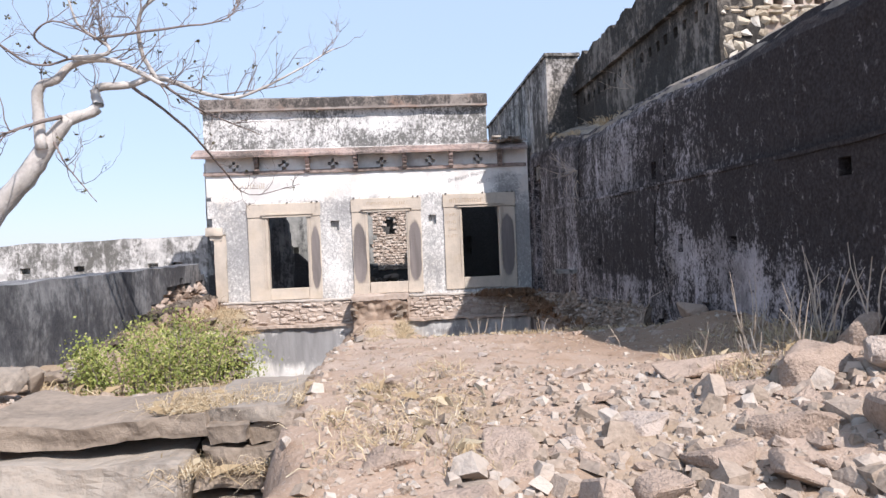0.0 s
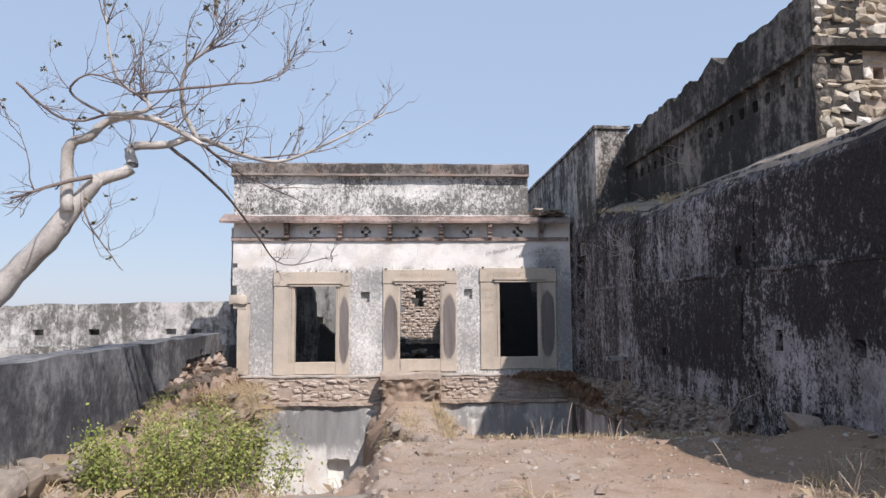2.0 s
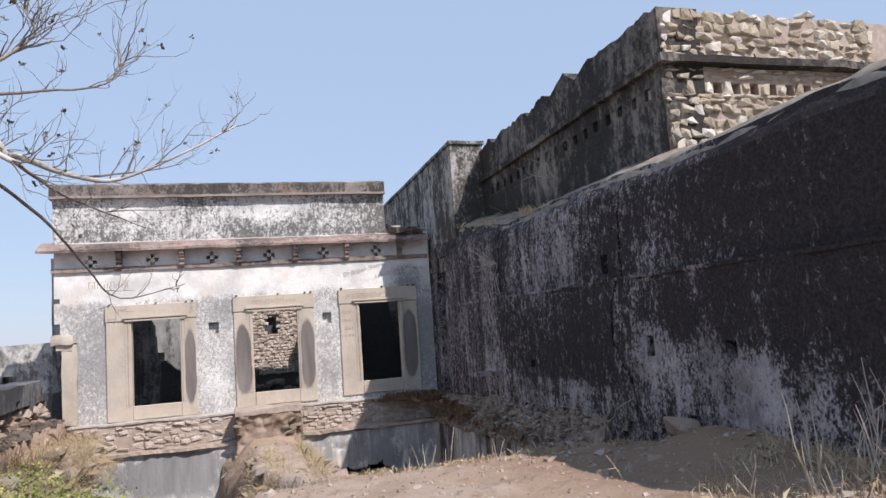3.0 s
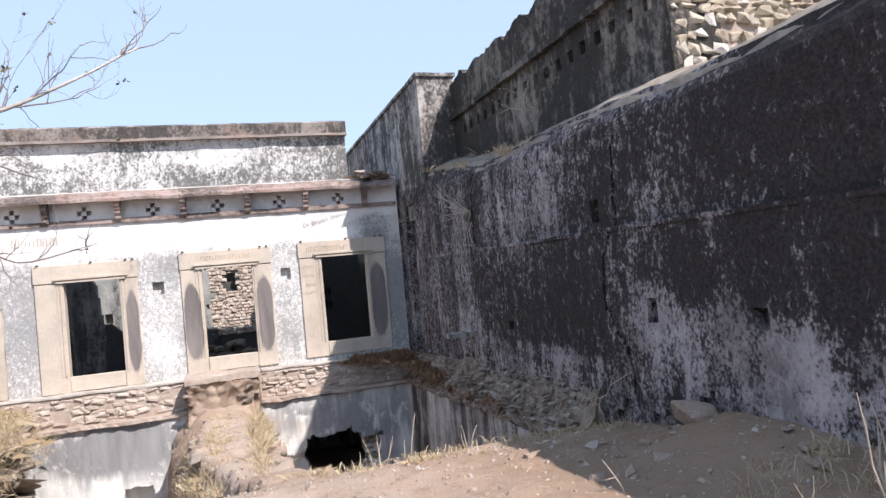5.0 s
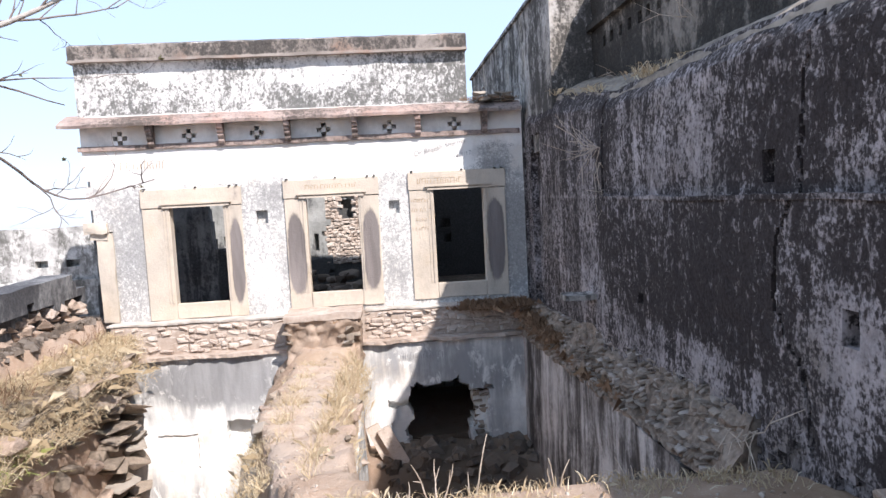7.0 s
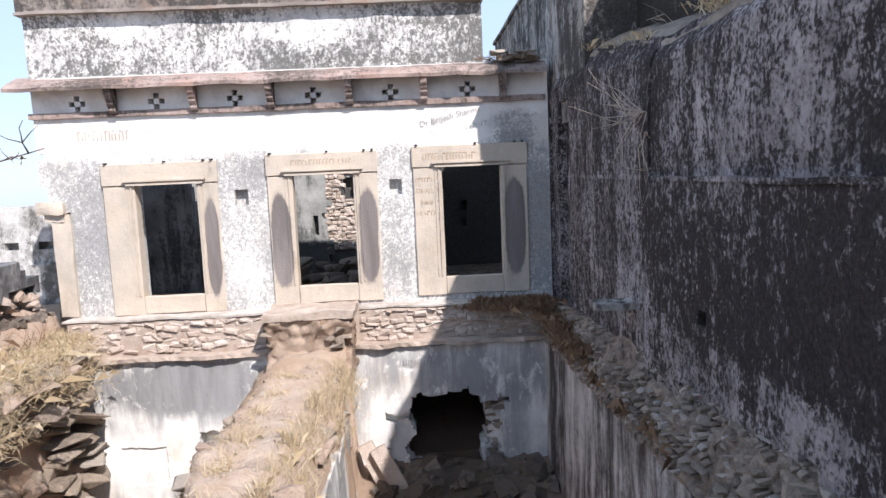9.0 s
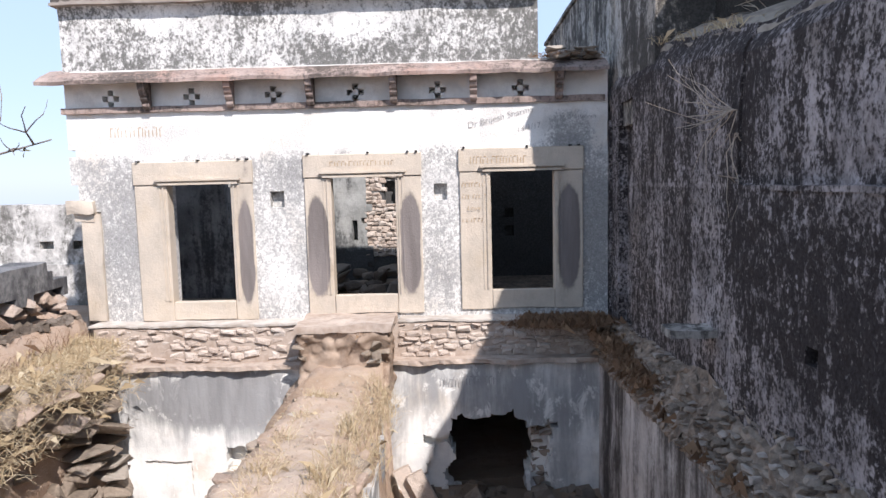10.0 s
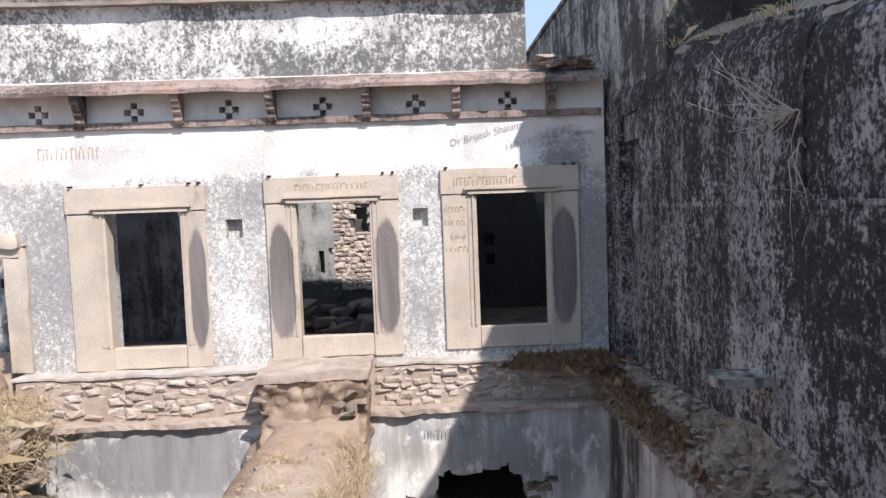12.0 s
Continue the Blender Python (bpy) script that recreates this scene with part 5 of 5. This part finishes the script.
slab((-2.40, 4.18, 0.24), (-0.98, 5.10, 0.385), 1.0, "broad flat grey rock slab with a dusty top")
slab((-1.04, 4.24, 0.34), (-0.50, 5.20, 0.43), 2.0, "cracked brown rock slab beside a dry gully")
slab((-0.98, 4.16, 0.215), (-0.72, 5.1, 0.325), 8.0, "broken brown rock block in a layered ledge")
slab((-0.74, 4.22, 0.20), (-0.47, 5.1, 0.33), 9.0, "broken brown rock block in a layered ledge")
slab((-1.05, 4.14, 0.09), (-0.50, 5.1, 0.195), 10.0, "thin brown rock layer of the ledge")
slab((-2.34, 4.06, -0.26), (-1.14, 5.0, 0.17), 3.0, "thick grey rock slab under a flat one")
slab((-1.16, 4.10, -0.06), (-0.52, 5.0, 0.08), 4.0, "thin broken brown rock layer")
slab((-1.18, 3.95, -0.55), (-0.55, 5.0, -0.10), 5.0, "rough brown rock layer at the foot of the ledge")
slab((-2.30, 3.90, -0.75), (-1.2, 5.0, -0.30), 7.0, "grey rock layer at the foot of the ledge")
BANK = "rock ledges of the collapsed bank"
for k in range(26):
    rng = random.Random(1400 + k)
    y = 11.6 + 2.5 * k / 26
    low = k % 2
    rock(-3.18 + 0.16 * ramp01(12.5, 14.0, y) + rng.uniform(-0.16, 0.16) - 0.12 * low, y, (-0.06, -0.55)[low] + rng.uniform(-0.08, 0.05), (rng.uniform(0.4, 0.7), rng.uniform(0.3, 0.6), rng.uniform(0.14, 0.26)), (rng.uniform(-14, 14), rng.uniform(-14, 14), rng.uniform(0, 90)),
         "weathered rock ledge jutting from the broken bank", 1440 + k, SLAB if k % 3 else LOOSE, "ledge_rock", BANK)
for k in range(30):
    rng = random.Random(1500 + k)
    z = -2.7 + 2.1 * k / 30
    rock(-3.12 - 0.1 * (k % 3) + rng.uniform(-0.06, 0.06), 13.35 + 0.8 * rng.random(), z, (rng.uniform(0.45, 0.75), rng.uniform(0.4, 0.8), rng.uniform(0.12, 0.22)), (rng.uniform(-10, 10), rng.uniform(-14, 14), rng.uniform(0, 90)),
         "grey rock layer in the foot of the broken bank", 1540 + k, SLAB, "ledge_rock", BANK)
slab((-3.5, 4.4, -0.6), (-2.5, 5.2, 0.16), 6.0, "grey rock slab sunk in the soil")
for k in range(70):
    rng = random.Random(300 + k)
    y = 9.2 + 5.0 * (k / 70) + rng.uniform(-0.1, 0.1)
    z = rng.choice((0.05, -0.2, -0.5, -0.9, -1.3, -1.8, -2.3)) + rng.uniform(-0.1, 0.1)
    rock((-3.22 if z > -0.3 else -3.38) + rng.uniform(-0.14, 0.14), y, z, (rng.uniform(0.22, 0.45), rng.uniform(0.25, 0.55), rng.uniform(0.14, 0.3)), (rng.uniform(-15, 15), rng.uniform(-15, 15), rng.uniform(0, 90)),
         "weathered brown boulder set in the collapsed bank", 200 + k, SLAB if k % 3 else LOOSE, "boulder", "boulders of the collapsed bank")
for k in range(34):
    rng = random.Random(400 + k)
    y = rng.uniform(5.2, 9.5)
    rock(-3.3 + rng.uniform(-0.1, 0.5), y, height(-3.2, y) + 0.03, (rng.uniform(0.15, 0.4), rng.uniform(0.15, 0.35), rng.uniform(0.1, 0.22)), (rng.uniform(-15, 15), rng.uniform(-15, 15), rng.uniform(0, 180)),
         "rubble stone fallen from the low wall", 500 + k, SLAB, "fallen_stone", "stones fallen from the low wall")
for k in range(9):
    rng = random.Random(800 + k)
    rock(rng.choice((-0.66, 0.18, 0.28)) + rng.uniform(-0.08, 0.08), rng.uniform(13.85, 14.1), rng.uniform(-0.1, 0.12), (rng.uniform(0.1, 0.22), rng.uniform(0.12, 0.22), rng.uniform(0.06, 0.14)), (rng.uniform(-20, 20), rng.uniform(-20, 20), rng.uniform(0, 90)),
         "crumbling brown stone of the broken landing", 820 + k, SLAB, "landing_stone", "stones of the broken landing")
for k in range(40):
    rng = random.Random(1000 + k)
    y = rng.uniform(8.8, 13.7)
    side = rng.choice((-1, 1, 1))
    x = table(y, RIDGE_X) + (rng.uniform(0.36, 0.60) if side > 0 else -rng.uniform(0.22, 0.55))
    s = rng.uniform(0.07, 0.19)
    rock(x, y, height(x, y) - 0.1 * s, (s * 1.2, s * rng.uniform(0.9, 1.6), s * 0.7), (rng.uniform(-25, 25), rng.uniform(-25, 25), rng.uniform(0, 180)),
         "dusty brown stone bedded in the flank of the earth path", 1100 + k, SLAB if k % 2 else LOOSE, "bedded_stone", "stones bedded in the earth path")
# heap inside the hall, its dark colour holding the floor's shade
for k in range(34):
    rng = random.Random(1200 + k)
    x, y = rng.uniform(-1.6, 0.95), rng.uniform(16.2, 17.8)
    s = rng.uniform(0.18, 0.42)
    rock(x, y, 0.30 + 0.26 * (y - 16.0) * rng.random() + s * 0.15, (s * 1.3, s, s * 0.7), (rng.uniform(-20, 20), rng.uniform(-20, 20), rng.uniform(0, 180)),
         "fallen dark stone heaped on the floor of the hall", 1240 + k, SHADESTONE, "fallen_stone", "fallen stones inside the hall")
# long stones leaning in the court
for k, (x, tip) in enumerate(((0.66, 24), (0.86, 27))):
    bm = bmesh.new()
    box(bm, (-0.10, -0.06, -0.75), (0.10, 0.06, 0.75), 3, 0.02, 3)
    ob = part("leaning_slab", bm, RUBBLE)
    ob.matrix_world = pose(x + 0.12, 13.72 - 0.1 * k, -2.08, -12, -tip, 8)
    tagged(ob, "long brown stone slab leaning in the sunken court", "slab", "leaning slabs")
for k in range(15):
    rng = random.Random(700 + k)
    rock(rng.uniform(2.42, 3.02), rng.uniform(14.52, 14.85), 3.50 + 0.035 * (k % 4), (rng.uniform(0.14, 0.32), rng.uniform(0.16, 0.3), 0.07), (0, 0, rng.uniform(-20, 20)),
         "flat reddish stone lying loose on the broken eave", 720 + k, SLAB, "flat_stone", "flat stones on the eave")
bm = bmesh.new()
box(bm, (2.80, 11.1, 0.77), (3.2, 11.35, 0.83), 2, 0.012, 5)
tagged(part("stone_peg", bm, PIER), "flat stone jutting from the rampart wall", "stone")

# ---- writing on the facade ----
def writing(text, x, z, size, lean, mat, label):
    data = bpy.data.curves.new("writing", "FONT")
    data.body, data.size, data.extrude, data.shear = text, size, 0.001, 0.15
    data.offset = -0.016 * size
    tmp = new("tmp", data)
    me = bpy.data.meshes.new_from_object(tmp)
    bpy.data.objects.remove(tmp)
    me.materials.append(mat)
    ob = new("writing", me)
    ob.matrix_world = Matrix.Translation((x, FY - 0.012 if mat is INK else FY - 0.052, z)) @ pose(0, 0, 0, 0, -lean, 0) @ pose(0, 0, 0, 90, 0, 0)
    return tagged(ob, label, "writing", "", "stuff")


writing("Dr Brijesh Sharma", 1.36, 2.66, 0.115, 13, INK, "charcoal handwriting scrawled across white plaster")
writing("14/1/17", 1.98, 2.60, 0.10, 10, INK, "charcoal date scrawled on white plaster")
writing("Brijesh", 2.74, 2.74, 0.085, 3, INK, "charcoal name scrawled on shaded plaster")
writing("Love", 1.33, 1.63, 0.09, 0, RUST, "brown word scratched on a sandstone jamb")


def strokes(x0, x1, z, h, mat, y, seed, label):
    """Writing that cannot be read: a row of small bars."""
    rng = random.Random(seed)
    bm = bmesh.new()
    x = x0
    while x < x1:
        w = rng.uniform(0.02, 0.05)
        box(bm, (x, y - 0.002, z), (x + 0.010, y, z + h * rng.uniform(0.6, 1.0)))
        if rng.random() < 0.7:
            box(bm, (x + 0.011, y - 0.002, z + h * 0.9), (x + w, y, z + h * 0.9 + 0.009))
        x += w + 0.012
    tagged(part("writing", bm, mat), label, "writing", "", "stuff")


strokes(1.38, 2.05, 2.22, 0.09, RUST, FY - 0.052, 1, "worn scratched letters on a sandstone lintel")
strokes(-0.4, 0.4, 2.23, 0.06, RUST, FY - 0.052, 2, "worn scratched letters on a sandstone lintel")
strokes(1.27, 1.54, 1.93, 0.05, RUST, FY - 0.042, 3, "brown letters scratched on a sandstone jamb")
strokes(1.27, 1.56, 1.78, 0.05, RUST, FY - 0.042, 4, "brown letters scratched on a sandstone jamb")
strokes(1.27, 1.56, 1.48, 0.05, RUST, FY - 0.042, 5, "brown letters scratched on a sandstone jamb")
strokes(-3.2, -2.55, 2.66, 0.13, RUST, FY - 0.012, 6, "faint scratched letters on white plaster")
strokes(0.95, 1.65, -0.52, 0.11, INK, FY - 0.45, 7, "charcoal letters on the lower wall")

# ---- masonry, stone by stone ----
BRICK_A = pool("rubble_stone", brickish, 10, RUBBLE, 21)
BRICK_B = pool("masonry_stone", lambda r: hull(r, (1, 1, 1), 17, 0.74), 12, BRIGHT, 22)
BRICK_D = pool("rubble_stone", lambda r: hull(r, (1, 1, 1), 16, 0.74), 10, LOOSE, 24)
BRICK_C = pool("dark_stone", lambda r: hull(r, (1, 1, 1), 16, 0.72), 10, DARKRUB, 23)
for a, b, seed in ((-3.40, -0.76, 1), (0.43, 3.02, 2)):
    courses(BAND, "rubble_stone", BRICK_A, a, b, -0.20, 0.225, (0.035, 0.09), (0.06, 0.22), lambda u, z: pose(u, FY - 0.250 + 0.04 * noise.noise(Vector((u * 2, 0, z * 6))), z), seed, 0.11, gap=-0.004, wild=1.5)
courses(UPFRONT, "masonry_stone", BRICK_B, 3.80, 6.6, 2.95, 3.80, (0.07, 0.14), (0.09, 0.21), lambda u, z: pose(u, 7.235, z), 3, 0.16, gap=-0.03)
courses(UPFRONT, "masonry_stone", BRICK_B, 3.80, 6.6, 3.965, 4.10, (0.07, 0.08), (0.14, 0.27), lambda u, z: pose(u, 7.235, z), 9, 0.16)
rng = random.Random(31)
for k in range(12):
    ob = new("masonry_stone", rng.choice(BRICK_B))
    ob.parent = UPFRONT
    ob.matrix_local = pose(3.98 + 0.235 * (k + 0.5), 7.235, 3.882, 0, rng.uniform(-4, 4), 0) @ Matrix.Diagonal((0.115, 0.16, 0.15, 1))
courses(UPFRONT, "masonry_stone", BRICK_B, 3.80, 6.6, 4.20, 4.80, (0.07, 0.14), (0.09, 0.21), lambda u, z: pose(u, 7.235, z), 4, 0.16, lambda u: 4.74 + 0.1 * noise.noise(Vector((u * 2, 0, 0))), gap=-0.03)
courses(BACK, "rubble_stone", BRICK_A, -0.45, 0.75, 0.7, 2.4, (0.045, 0.085), (0.06, 0.16), lambda u, z: pose(u, 18.085, z), 5, 0.12, None, lambda u, z: -0.1 < u < 0.17 and 1.62 < z < 2.06, gap=-0.012)
courses(ERODED, "dark_stone", BRICK_C, 8.0, 14.25, 0.02, 0.54, (0.03, 0.085), (0.05, 0.15),
        lambda u, z: pose(2.915 + 0.23 * (z / 0.52) ** 1.4 + 0.05 * noise.noise(Vector((u * 3, z * 5, 0))), u, z - 0.02 - 0.05 * (u - 9.2), 25 * noise.noise(Vector((u * 5, z, 1))), 0, -90 + 30 * noise.noise(Vector((u * 4, z * 4, 2)))), 6, 0.12,
        None, lambda u, z: noise.noise(Vector((u * 4, z * 6, 8))) < -0.28)
courses(LEFT, "rubble_stone", BRICK_D, 10.9, 14.5, -0.1, 1.12, (0.07, 0.19), (0.09, 0.30), lambda u, z: pose(-3.38 - 0.043 * u + 0.3 * max(0, 0.7 - z) + 0.14 * noise.noise(Vector((u * 2, z * 3, 5))), u, z, 25 * noise.noise(Vector((u * 4, z * 4, 1))), 0, 90 + 40 * noise.noise(Vector((u * 3, z * 4, 3)))), 7, 0.28,
        lambda u: 0.45 + 0.35 * ramp01(10.9, 12.0, u) + 0.18 * noise.noise(Vector((u * 2.2, 0, 0))), wild=2.5)
courses(LEFT, "rubble_stone", BRICK_D, 4.8, 10.9, -0.2, 0.25, (0.09, 0.17), (0.12, 0.34), lambda u, z: pose(-3.27 - 0.043 * u, u, z, 0, 0, 90), 8, 0.2,
        lambda u: 0.14 + 0.25 * noise.noise(Vector((u * 1.2, 2, 0))))
courses(LOWERWALL, "rubble_stone", BRICK_C, 2.08, 2.40, -2.0, -1.12, (0.06, 0.15), (0.08, 0.2), lambda u, z: pose(u, FY - 0.25, z), 14, 0.14, None, lambda u, z: u > 2.36 - 0.18 * (-1.02 - z), gap=-0.01)
